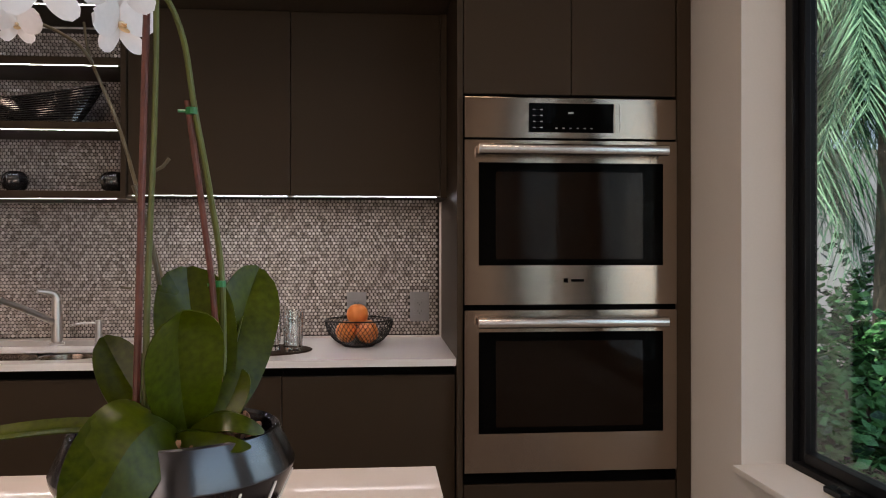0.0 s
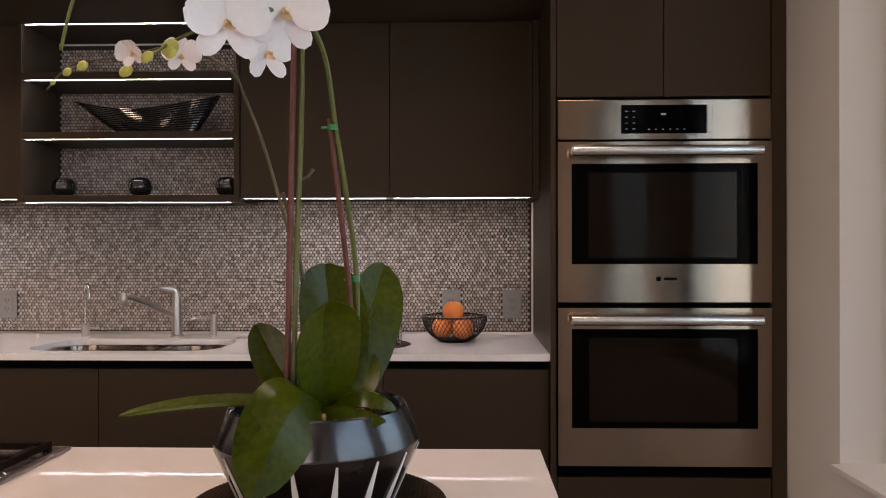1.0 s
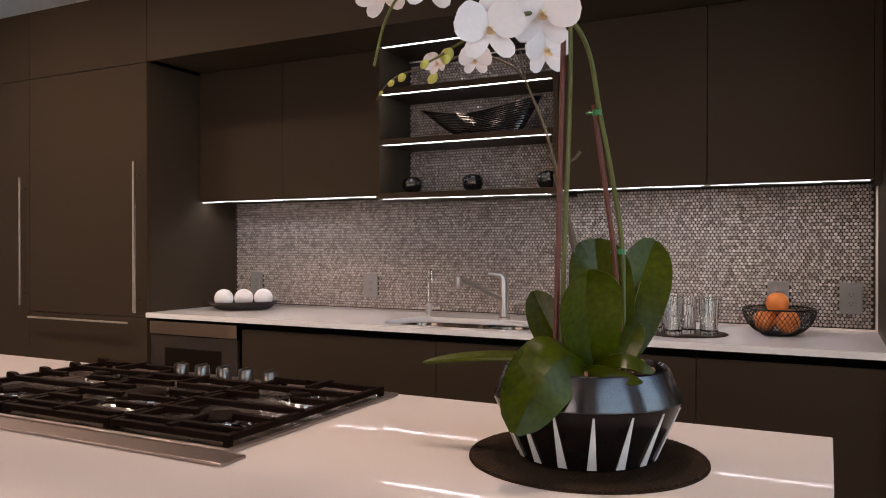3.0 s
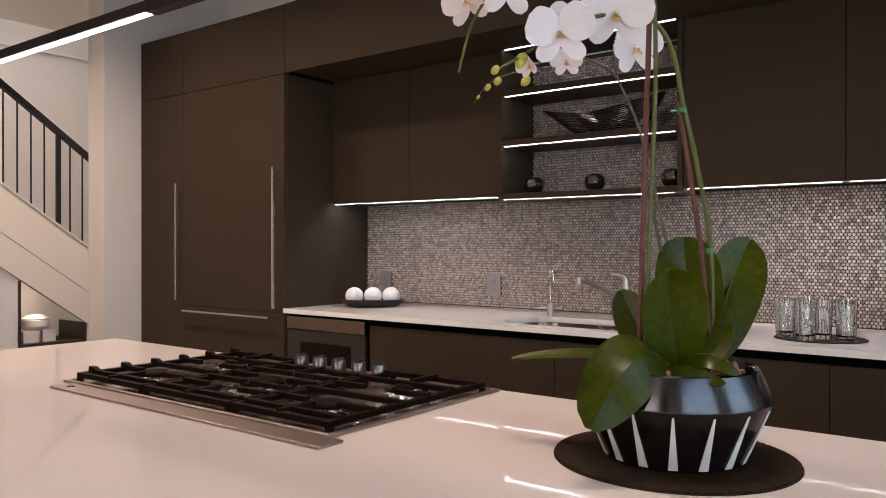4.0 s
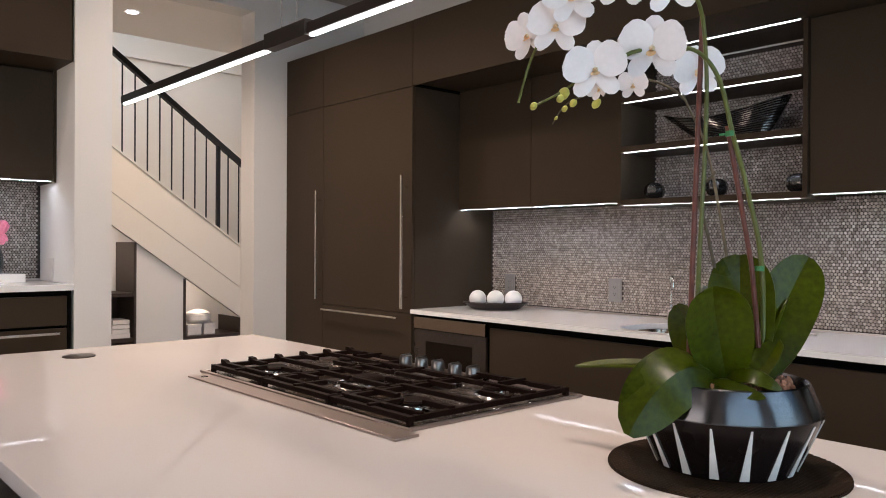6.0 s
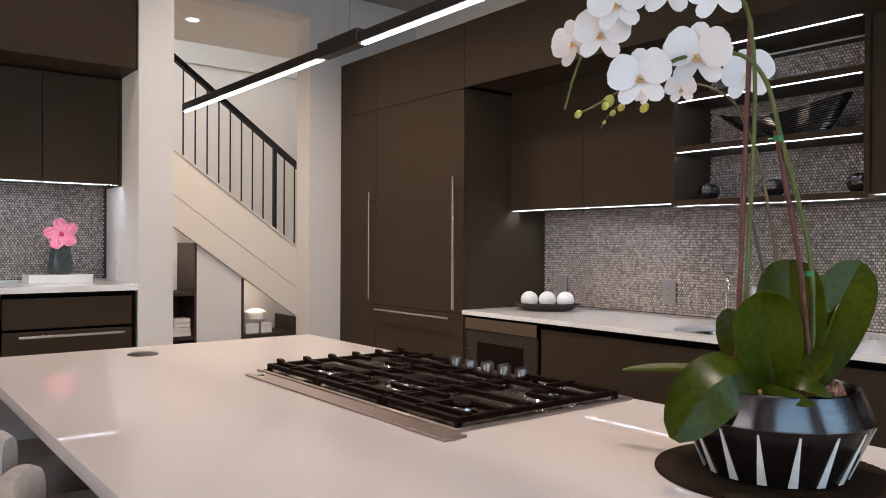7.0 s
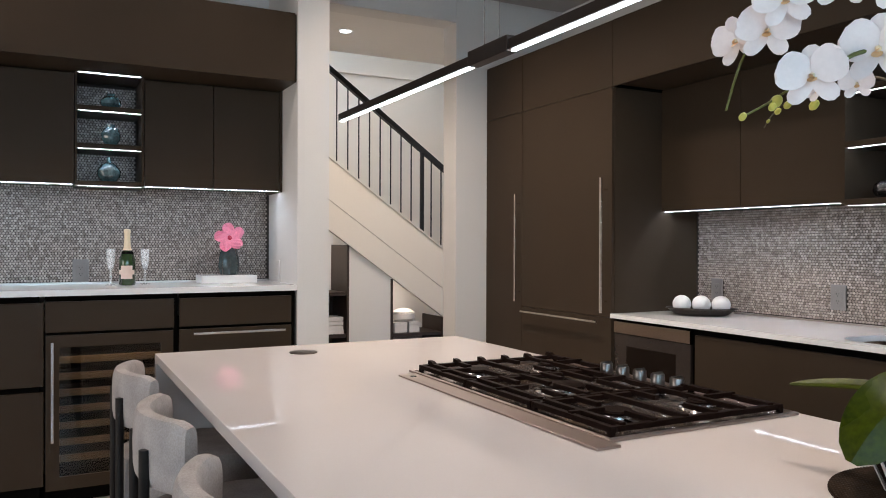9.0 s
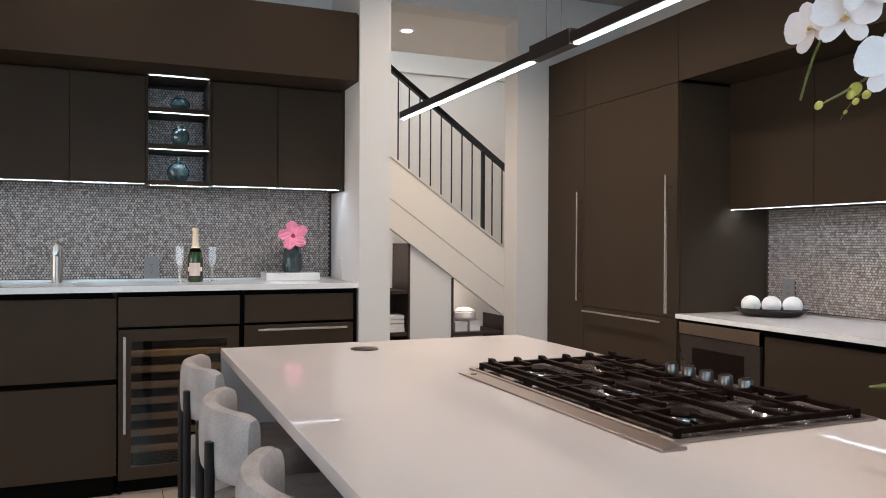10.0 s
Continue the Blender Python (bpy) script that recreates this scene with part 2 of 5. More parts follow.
for y0, y1, z0, z1 in ((-5.0, -1.70, 0, CEILING), (0.62, 0.90, WZ0, WZ1), (2.375, 3.455, 0, CEILING), (-1.70, 2.375, 0, WZ0), (-1.70, 2.375, WZ1, CEILING)):
    box(1.565, 1.80, y0, y1, z0, z1, 0, east)
structure("wall_east", east, WALL, "white painted wall with two deep window openings")


def bordered(x0, x1, y0, y1, z0, z1, w):
    """A rectangular frame of four bars of width w in the plane of x."""
    bm = bmesh.new()
    for a, b, c, d in ((y0, y0 + w, z0, z1), (y1 - w, y1, z0, z1), (y0 + w, y1 - w, z0, z0 + w), (y0 + w, y1 - w, z1 - w, z1)):
        box(x0, x1, a, b, c, d, 0.003, bm)
    return bm


def window(name, y0, y1):
    win = thing(name, "black-framed casement window looking onto a green garden", "window", (1.74, (y0 + y1) / 2, WZ0), "", "structure")
    part("window_frame", bordered(1.705, 1.775, y0, y1, WZ0, WZ1, 0.04), FRAME, win)
    part("sash", bordered(1.725, 1.768, y0 + 0.042, y1 - 0.042, WZ0 + 0.042, WZ1 - 0.042, 0.033), FRAME, win)
    pane = part("pane", box(1.742, 1.748, y0 + 0.073, y1 - 0.073, WZ0 + 0.073, WZ1 - 0.073), PANE, win)
    pane.visible_shadow = False
    part("window_sill", box(1.535, 1.703, y0 + 0.002, y1 - 0.002, WZ0 + 0.002, WZ0 + 0.022, 0.003), WALL, win, "white painted sill")
    latch = box(1.66, 1.70, y1 - 0.355, y1 - 0.275, WZ0 + 0.023, WZ0 + 0.04, 0.004)
    tube([(1.68, y1 - 0.315, WZ0 + 0.04), (1.67, y1 - 0.345, WZ0 + 0.055), (1.66, y1 - 0.405, WZ0 + 0.058)], 0.006, 8, latch)
    part("crank_handle", latch, FRAME, win, "black crank handle")


for k, (y0, y1) in enumerate(WINDOWS):
    window("window_%d" % (k + 1), y0, y1)

# stair hall beyond the opening
SX = -5.8
structure("wall_hall_south", box(-8.0, -4.3, 1.145, 1.33, 0, 4.2), CREAM, "cream painted hall wall")
structure("wall_hall_north", box(-8.0, -4.222, 5.0, 5.2, 0, 4.2), CREAM, "cream painted hall wall")
structure("wall_stair_back", box(-8.0, -7.85, 1.33, 5.0, 0, 4.2), CREAM, "cream painted stairwell wall")
structure("ceiling_hall", box(-5.85, -4.03, 1.33, 5.0, 3.06, 3.16), CEIL, "white painted hall ceiling")
structure("ceiling_stair", box(-8.0, -5.85, 1.33, 5.0, 4.1, 4.2), CEIL, "white painted stairwell ceiling")

# ---- kitchen: tall and wall cabinets ----
def handle_bar(parent, a, b, off, label="brushed steel bar handle"):
    """A square bar handle from a to b standing off along off."""
    a, b, off = Vector(a), Vector(b), Vector(off)
    half = 0.007
    lo = Vector([min(p, q) - half for p, q in zip(a, b)])
    hi = Vector([max(p, q) + half for p, q in zip(a, b)])
    bm = box(lo.x, hi.x, lo.y, hi.y, lo.z, hi.z, 0.003)
    for k in (0.08, 0.92):
        tube([a.lerp(b, k), a.lerp(b, k) + off], 0.005, 8, bm)
    return part("handle", bm, STEEL_H, parent, label)


def front(name, parent, x0, x1, z0, z1, y, thick=0.02, mat=CABINET, label=""):
    g = 0.0017
    return part(name, box(x0 + g, x1 - g, y, y + thick, z0 + g, z1 - g, 0.0015), mat, parent, label)


TY = 2.775
col = thing("tall_pantry_cabinet", "dark taupe tall pantry cabinet with a steel bar handle", "cabinet", (-3.78, 3.1, 0))
part("body", box(-4.026, -3.549, TY + 0.022, 3.45, 0.0, 2.585), CARCASS, col)
d = front("door", col, -4.026, -3.549, 0.10, 2.20, TY)
handle_bar(d, (-3.573, TY - 0.04, 0.915), (-3.573, TY - 0.04, 1.63), (0, 0.042, 0))
front("upper_door", col, -4.026, -3.549, 2.20, 2.585, TY)
part("toe_kick", box(-4.026, -3.549, TY + 0.03, TY + 0.05, 0, 0.098), CARCASS, col)
fridge = thing("panelled_refrigerator", "built-in refrigerator behind dark taupe panels with steel handles", "refrigerator", (-3.08, 3.1, 0))
part("body", box(-3.547, -2.64, TY + 0.022, 3.45, 0.0, 2.585), CARCASS, fridge)
d = front("door", fridge, -3.549, -2.612, 0.872, 2.20, TY)
handle_bar(d, (-2.655, TY - 0.045, 0.905), (-2.655, TY - 0.045, 1.675), (0, 0.047, 0))
front("upper_door", fridge, -3.549, -2.612, 2.20, 2.585, TY)
d = front("freezer_drawer", fridge, -3.549, -2.612, 0.10, 0.872, TY)
handle_bar(d, (-3.49, TY - 0.045, 0.845), (-2.70, TY - 0.045, 0.845), (0, 0.047, 0))
part("side_panel", box(-2.638, -2.612, TY + 0.022, 3.45, 0.0, 2.20, 0.0015), CABINET, fridge)
part("toe_kick", box(-3.547, -2.64, TY + 0.03, TY + 0.05, 0, 0.098), CARCASS, fridge)
soffit = thing("soffit_cabinet", "dark taupe laminate soffit above the wall cabinets", "soffit", (-0.95, 3.1, 2.2))
part("panel", box(-2.61, 0.7255, TY, TY + 0.02, 2.204, 2.585, 0.0015), CABINET, soffit)
part("underside", box(-2.61, 0.7255, TY + 0.02, 3.45, 2.217, 2.235), CABINET, soffit)
part("top_board", box(-2.61, 0.7255, TY + 0.02, 3.45, 2.565, 2.583), CABINET, soffit)

oven_cab = thing("tall_oven_cabinet", "dark taupe tall cabinet round the double wall oven", "cabinet", (1.13, 3.1, 0))
part("side_panel", box(0.727, 0.747, 2.752, 3.45, 0.0, 2.585, 0.0015), CABINET, oven_cab)
part("side_panel", box(1.512, 1.562, 2.752, 3.45, 0.0, 2.585, 0.0015), CABINET, oven_cab)
part("body", box(0.749, 1.510, 2.80, 3.45, 0.0, 2.585), CARCASS, oven_cab)
front("upper_door", oven_cab, 0.749, 1.131, 1.822, 2.585, 2.757)
front("upper_door", oven_cab, 1.131, 1.510, 1.822, 2.585, 2.757)
front("drawer", oven_cab, 0.749, 1.510, 0.10, 0.462, 2.757)

wall_y = 3.147
for x0, x1, what in ((-2.61, -2.025, "pair of doors"), (-2.025, -1.44, ""), (-0.508, 0.112, ""), (0.112, 0.70, "")):
    unit = thing("wall_cabinet", "dark taupe handleless wall cabinet with a lit underside", "cabinet", ((x0 + x1) / 2, 3.3, 1.49), "wall cabinets over the sink counter")
    front("door", unit, x0, x1, 1.490, 2.215, wall_y)
    part("body", box(x0 + 0.001, x1 - 0.001, wall_y + 0.021, 3.45, 1.502, 2.2165), CABINET, unit)
    part("led_strip", box(x0 + 0.015, x1 - 0.015, wall_y + 0.007, wall_y + 0.010, 1.4891, 1.4898), LED_FLAT, unit, "glowing white light strip")
    # second strip, hidden, added to give the light of the thin visible one
    part("hidden_led_tape", box(x0 + 0.015, x1 - 0.015, wall_y + 0.030, wall_y + 0.039, 1.5006, 1.5016), LED, unit, "hidden white strip added to carry the light")
    # added lip keeps the hidden strip's light off the upper tiles
    part("tape_light_shield", box(x0 + 0.002, x1 - 0.002, wall_y + 0.046, wall_y + 0.052, 1.4965, 1.5018), CARCASS, unit)
solid("filler_panel", box(0.70, 0.7255, wall_y, 3.45, 1.485, 2.2165, 0.001), CABINET, "narrow dark taupe filler panel beside the wall cabinet", "panel")

shelf = thing("open_shelf_unit", "open dark shelf unit with lit shelf edges and tiled back", "shelf", (-0.975, 3.3, 1.47))
for x in (-1.438, -0.530):
    part("side_panel", box(x, x + 0.020, 3.131, 3.43, 1.475, 2.2165, 0.001), CABINET, shelf)
for i, z in enumerate((1.475, 1.738, 1.985)):
    part("shelf_board", box(-1.4175, -0.5305, 3.131, 3.43, z, z + 0.030, 0.0015), CABINET, shelf)
part("led_strip", box(-1.405, -0.545, 3.139, 3.144, 1.4748, 1.4756), LED_SHELF, shelf, "glowing white light strip")
for z in (1.738, 1.985, 2.217):
    part("led_strip", box(-1.405, -0.545, 3.138, 3.145, z - 0.0006, z + 0.002), LED_SHELF, shelf, "glowing white light strip")

# ---- double wall oven ----
oven = thing("double_wall_oven", "stainless steel double wall oven with black glass doors", "oven", (1.13, 2.8, 0.5))
part("trim_frame", box(0.7495, 1.5095, 2.765, 2.80, 0.463, 1.82), BLACK_GLASS, oven)
panel = part("control_panel", box(0.752, 1.506, 2.748, 2.766, 1.669, 1.812, 0.003), STEEL, oven)
part("display", box(0.978, 1.280, 2.7455, 2.749, 1.690, 1.792, 0.002), BLACK_GLASS, panel, "black glass display")
for x in (0.957, 1.283):
    for k in range(3):
        part("button", box(x, x + 0.019, 2.745, 2.7485, 1.692 + 0.034 * k, 1.722 + 0.034 * k, 0.0015), STEEL, panel)
PRINT = material("pale_grey_print", (0.42, 0.43, 0.45), 0.5, vary=0.05)
for i in range(4):
    for j in range(2):
        part("printed_mark", box(0.992 + 0.026 * j, 1.001 + 0.026 * j, 2.7445, 2.7456, 1.705 + 0.021 * i, 1.7075 + 0.021 * i), PRINT, panel)
for i in range(6):
    part("printed_mark", box(1.072 + 0.025 * i, 1.079 + 0.025 * i, 2.7445, 2.7456, 1.703, 1.7065), PRINT, panel)
part("clock", box(1.118, 1.136, 2.7445, 2.7456, 1.755, 1.762), PRINT, panel)
for z0, z1, g0, g1, hz in ((1.089, 1.661, 1.225, 1.583, 1.623), (0.506, 1.069, 0.641, 0.994, 1.030)):
    door = part("door", bmesh.new(), STEEL, oven)
    bm = bmesh.new()
    for x0, x1, a, b in ((0.752, 0.801, z0, z1), (1.457, 1.506, z0, z1), (0.801, 1.457, z0, g0), (0.801, 1.457, g1, z1)):
        box(x0, x1, 2.742, 2.766, a, b, 0.0, bm)
    bmesh.ops.remove_doubles(bm, verts=bm.verts, dist=1e-5)
    door.data = mesh_of("door", bm, STEEL)
    glass = bmesh.new()
    box(0.8015, 1.4565, 2.744, 2.760, g0 + 0.0005, g1 - 0.0005, 0.0015, glass)
    part("door_glass", glass, BLACK_GLASS, door, "black glass")
    part("inner_window", box(0.862, 1.385, 2.7432, 2.745, g0 + 0.022, g1 - 0.032, 0.0006), OVEN_GLASS, door, "tinted see-through window")
    bar = tube([(0.795, 2.690, hz), (1.455, 2.690, hz)], 0.0185, 18)
    for x in (0.85, 1.40):
        box(x - 0.016, x + 0.016, 2.690, 2.742, hz - 0.011, hz + 0.011, 0.003, bar)
    part("handle", bar, STEEL_H, door, "brushed steel tubular handle", True)
logo = bmesh.new()
box(1.127, 1.172, 2.7408, 2.7425, 1.168, 1.177, 0, logo)
box(1.100, 1.116, 2.7408, 2.7425, 1.165, 1.180, 0.0, logo)
part("badge", logo, BLACK_GLASS, oven, "small dark maker's badge")

# ---- base cabinets, counter and sink ----
for x0, x1 in ((-1.99, -0.932), (-0.932, 0.123), (0.123, 0.725)):
    unit = thing("base_cabinet", "dark taupe handleless base cabinet under a white counter", "cabinet", ((x0 + x1) / 2, 3.1, 0), "base cabinets under the sink counter")
    front("door", unit, x0, x1, 0.10, 0.842, 2.790)
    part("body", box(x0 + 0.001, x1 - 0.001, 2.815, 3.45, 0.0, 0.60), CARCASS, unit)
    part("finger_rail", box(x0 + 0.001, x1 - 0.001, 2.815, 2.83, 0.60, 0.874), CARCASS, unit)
drawer = thing("microwave_drawer", "built-in microwave drawer with steel strip and dark glass", "microwave", (-2.31, 3.1, 0.4))
part("body", box(-2.611, -1.992, 2.815, 3.45, 0.0, 0.872), CARCASS, drawer)
part("control_strip", box(-2.606, -2.018, 2.785, 2.812, 0.792, 0.858, 0.002), STEEL, drawer, "brushed steel control strip")
BROWN_GLASS = material("dark_brown_glass", (0.028, 0.020, 0.016), 0.12, vary=0.15)
part("door", box(-2.606, -2.018, 2.790, 2.812, 0.36, 0.788, 0.002), BROWN_GLASS, drawer)
part("window", box(-2.50, -2.12, 2.7885, 2.791, 0.44, 0.725, 0.0006), OVEN_GLASS, drawer)
front("lower_drawer", drawer, -2.611, -2.0, 0.10, 0.355, 2.790)

SINK = rounded(-0.895, 3.035, 0.75, 0.385, 0.12, 8)
counter = thing("sink_counter", "long white quartz worktop with an undermount steel sink", "worktop", (-0.94, 3.1, 0.87))
part("slab", slab_with_hole(-2.611, 0.726, 2.765, 3.45, 0.875, 0.90, SINK), QUARTZ, counter)
sink = thing("undermount_sink", "double-bowl brushed stainless undermount sink", "sink", (-0.9, 3.03, 0.70))


def bowl(cx, cy, w, dd, r, depth, top):
    bm = bmesh.new()
    loops = []
    for s, z in ((1.0, top), (0.985, top - 0.02), (0.95, top - depth + 0.03), (0.86, top - depth), (0.2, top - depth - 0.004)):
        loops.append([bm.verts.new((cx + (x - cx) * s, cy + (y - cy) * s, z)) for x, y in rounded(cx, cy, w, dd, r)])
    for a, b in zip(loops, loops[1:]):
        for i in range(len(a)):
            bm.faces.new((a[i], a[(i + 1) % len(a)], b[(i + 1) % len(b)], b[i]))
    bm.faces.new(loops[-1])
    return bm


part("large_bowl", bowl(-1.045, 3.035, 0.44, 0.375, 0.13, 0.20, 0.8735), STEEL, sink, "", True)
part("small_bowl", bowl(-0.672, 3.035, 0.295, 0.33, 0.12, 0.16, 0.8735), STEEL, sink, "", True)
part("rim", box(-0.835, -0.812, 2.86, 3.21, 0.840, 0.872, 0.008), STEEL, sink)

# ---- island ----
island = thing("kitchen_island", "large island in cream-white quartz with waterfall ends", "island", (-0.7, 0.8, 0))
IX0, IX1, IY0, IY1, IZ = -1.957, 0.556, 0.226, 1.412, 0.912
part("top_slab", box(IX0, IX1, IY0, IY1, IZ - 0.030, IZ, 0.002), ISLAND, island)
for x in (IX0, IX1 - 0.03):
    part("waterfall_end", box(x, x + 0.03, IY0, IY1, 0, IZ - 0.0305, 0.0015), ISLAND, island)
part("body", box(IX0 + 0.031, IX1 - 0.031, 0.58, IY1 - 0.03, 0.0, IZ - 0.031), CABINET, island)
for k in range(4):
    x0 = IX0 + 0.031 + k * (IX1 - IX0 - 0.062) / 4
    part("door", box(x0 + 0.002, x0 + (IX1 - IX0 - 0.062) / 4 - 0.002, IY1 - 0.029, IY1 - 0.011, 0.10, 0.84, 0.0015), CABINET, island)
outlet_cap = thing("pop_up_outlet", "round brushed metal pop-up outlet cap flush in the island", "outlet", (-1.756, 0.693, IZ))
part("cap", turned([(0, 0.004), (0.045, 0.004), (0.049, 0.002), (0.049, -0.001), (0, -0.001)], (-1.756, 0.693, IZ)), BRONZE, outlet_cap, "", True)

# ---- pendant light ----
pend = thing("linear_pendant_light", "long thin bronze pendant with glowing white undersides", "pendant light", (-0.75, 0.86, 1.75))
for x0, x1 in ((-1.842, -0.858), (-0.670, 0.315)):
    arm = part("arm", box(x0, x1, 0.849, 0.873, 1.7475, 1.772, 0.0015), BRONZE, pend)
    part("diffuser", box(x0 + 0.003, x1 - 0.003, 0.855, 0.867, 1.743, 1.747, 0.0008), LED_SOFT, arm, "glowing white diffuser")
part("housing", box(-0.8575, -0.6705, 0.845, 0.877, 1.744, 1.782, 0.002), BRONZE, pend, "dark bronze centre housing")
for x in (-0.80, -0.73):
    part("cable", tube([(x, 0.861, 1.78), (x, 0.86, CEILING)], 0.0012, 6), STEEL_H, pend, "thin steel suspension cable")
part("canopy", box(-0.87, -0.66, 0.82, 0.90, CEILING - 0.025, CEILING, 0.004), BRONZE, pend)
for x, y, watts in ASSUMED_DOWNLIGHTS:
    # ring for an assumed lamp above the view
    dl = thing("recessed_downlight", "small round white ceiling ring of an assumed unseen downlight", "downlight", (x, y, CEILING), "kitchen ceiling downlights")
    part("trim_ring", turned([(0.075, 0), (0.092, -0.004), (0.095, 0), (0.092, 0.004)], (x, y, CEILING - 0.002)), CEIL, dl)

# ---- gas cooktop in the island ----
CX0, CX1, CY0, CY1 = -1.220, -0.306, 0.852, 1.392
TRAY_STEEL = material("satin_cooktop_steel", (0.80, 0.70, 0.65), 0.15, 0.92, vary=0.10, scale=4)
VENT_STEEL = material("satin_vent_steel", (0.40, 0.335, 0.305), 0.34, 1.0, vary=0.06, scale=5, fine=200, grain=(0.1, 1, 1))
KNOB = material("smoked_polished_steel", (0.22, 0.20, 0.185), 0.32, 1.0, vary=0.1)
cook = thing("gas_cooktop", "stainless five-burner gas cooktop with black cast-iron grates", "cooktop", (-0.76, 1.1, IZ))
part("tray", box(CX0 + 0.012, CX1 - 0.012, CY0 + 0.012, CY1 - 0.012, IZ + 0.0005, IZ + 0.003), TRAY_STEEL, cook, "brushed steel tray")
for x0, x1, y0, y1 in ((CX0, CX1, CY0, CY0 + 0.012), (CX0, CX1, CY1 - 0.012, CY1), (CX0, CX0 + 0.012, CY0 + 0.012, CY1 - 0.012), (CX1 - 0.012, CX1, CY0 + 0.012, CY1 - 0.012)):
    rim = box(x0, x1, y0, y1, IZ + 0.0005, IZ + 0.007, 0.002)
    part("rim", rim, VENT_STEEL, cook)
BURNERS = [(-1.07, 1.00, 0.042), (-1.07, 1.25, 0.034), (-0.765, 1.09, 0.055), (-0.46, 1.00, 0.042), (-0.46, 1.25, 0.034)]
for x, y, r in BURNERS:
    burner = part("burner", turned([(0, 0.0), (r * 1.5, 0.0), (r * 1.4, 0.004), (r, 0.006), (r, 0.011), (0, 0.011)], (x, y, IZ + 0.0032)), CHROME, cook, "", True)
    part("burner_cap", turned([(0, 0.0), (r * 0.85, 0.0), (r * 0.9, 0.004), (r * 0.8, 0.008), (0, 0.009)], (x, y, IZ + 0.0144)), IRON, burner, "black enamel cap", True)
GZ = IZ + 0.0165
for k, (x0, x1) in enumerate(((CX0 + 0.022, -0.918), (-0.912, -0.612), (-0.606, CX1 - 0.022))):
    y0, y1 = CY0 + 0.022, CY1 - 0.025 if k != 1 else 1.285
    bm = bmesh.new()
    for a, b, c, d in ((x0, x1, y0, y0 + 0.016), (x0, x1, y1 - 0.016, y1), (x0, x0 + 0.016, y0 + 0.016, y1 - 0.016), (x1 - 0.016, x1, y0 + 0.016, y1 - 0.016)):
        box(a, b, c, d, GZ - 0.005, GZ + 0.007, 0.002, bm)
    for sx in (x0 + 0.006, x1 - 0.006):
        for sy in (y0 + 0.006, y1 - 0.006):
            box(sx - 0.006, sx + 0.006, sy - 0.006, sy + 0.006, IZ + 0.0035, GZ, 0.001, bm)
    part("grate_frame", bm, IRON, cook, "black cast-iron grate")
    n = 6
    for i in range(n):
        y = y0 + 0.035 + (y1 - y0 - 0.07) * i / (n - 1)
        reach = 0.095 if i % 2 else 0.140
        left = box(x0 + 0.004, x0 + reach, y - 0.007, y + 0.007, GZ, GZ + 0.012, 0.002)
        if k == 0:
            tab = bmesh.new()
            vs = [tab.verts.new((x0 + dx, y + s * 0.0065, GZ + dz)) for s in (-1, 1) for dx, dz in ((0.0, 0.0), (0.058, 0.0), (0.024, 0.018), (0.004, 0.019))]
            tab.faces.new(vs[:4]), tab.faces.new(vs[4:])
            for a in range(4):
                tab.faces.new((vs[a], vs[(a + 1) % 4], vs[4 + (a + 1) % 4], vs[4 + a]))
            join(left, tab)
        part("grate_bar", left, IRON, cook)
        part("grate_bar", box(x1 - reach, x1 - 0.004, y - 0.007, y + 0.007, GZ, GZ + 0.012, 0.002), IRON, cook)
    for ya, yb in ((y0 + 0.004, y0 + 0.095), (y1 - 0.095, y1 - 0.004)):
        part("grate_bar", box((x0 + x1) / 2 - 0.007, (x0 + x1) / 2 + 0.007, ya, yb, GZ, GZ + 0.012, 0.002), IRON, cook)
for i in range(5):
    x = -0.900 + 0.0695 * i
    knob = turned([(0, 0), (0.024, 0), (0.024, 0.006), (0.019, 0.008), (0.018, 0.034), (0.0165, 0.036), (0, 0.036)], (x, 1.333, IZ + 0.0035), 20)
    box(x - 0.003, x + 0.003, 1.333 - 0.017, 1.333 + 0.017, IZ + 0.0388, IZ + 0.0435, 0.001, knob)
    part("knob", knob, KNOB, cook, "polished steel knob", True)
down = thing("downdraft_vent", "flat brushed steel retractable vent strip beside the cooktop", "vent", (-0.71, 0.82, IZ))
part("cover", box(-1.165, -0.27, 0.793, 0.848, IZ + 0.0005, IZ + 0.005, 0.0015), VENT_STEEL, down)
part("end_cap", box(-0.395, -0.268, 0.792, 0.8485, IZ + 0.0006, IZ + 0.0062, 0.0015), VENT_STEEL, down)
part("button", turned([(0, 0.0), (0.009, 0.0), (0.008, 0.002), (0, 0.002)], (-1.12, 0.82, IZ + 0.005), 16), CHROME, down)

# ---- stair beyond the opening ----
DARK_WOOD = material("dark_stained_wood", (0.035, 0.022, 0.016), 0.45, vary=0.3, scale=6, fine=50, grain=(1, 6, 1))
BLACK_IRON = material("black_rail_metal", (0.014, 0.012, 0.011), 0.45, 0.5, vary=0.15)
stair = thing("staircase", "cream painted staircase with black metal balustrade", "staircase", (SX, 3.0, 0))


def raked(y0, y1, ztop, zbot, x0, x1, slope=-0.714, ref=2.168):
    """A board that follows the stair's slope; heights hold at y = ref."""
    bm = bmesh.new()
    vs = [bm.verts.new((x, y, z + slope * (y - ref))) for x in (x0, x1) for y, z in ((y0, zbot), (y1, zbot), (y1, ztop), (y0, ztop))]
    bm.faces.new(vs[:4]), bm.faces.new(vs[4:])
    for a in range(4):
        bm.faces.new((vs[a], vs[(a + 1) % 4], vs[4 + (a + 1) % 4], vs[4 + a]))
    return bm


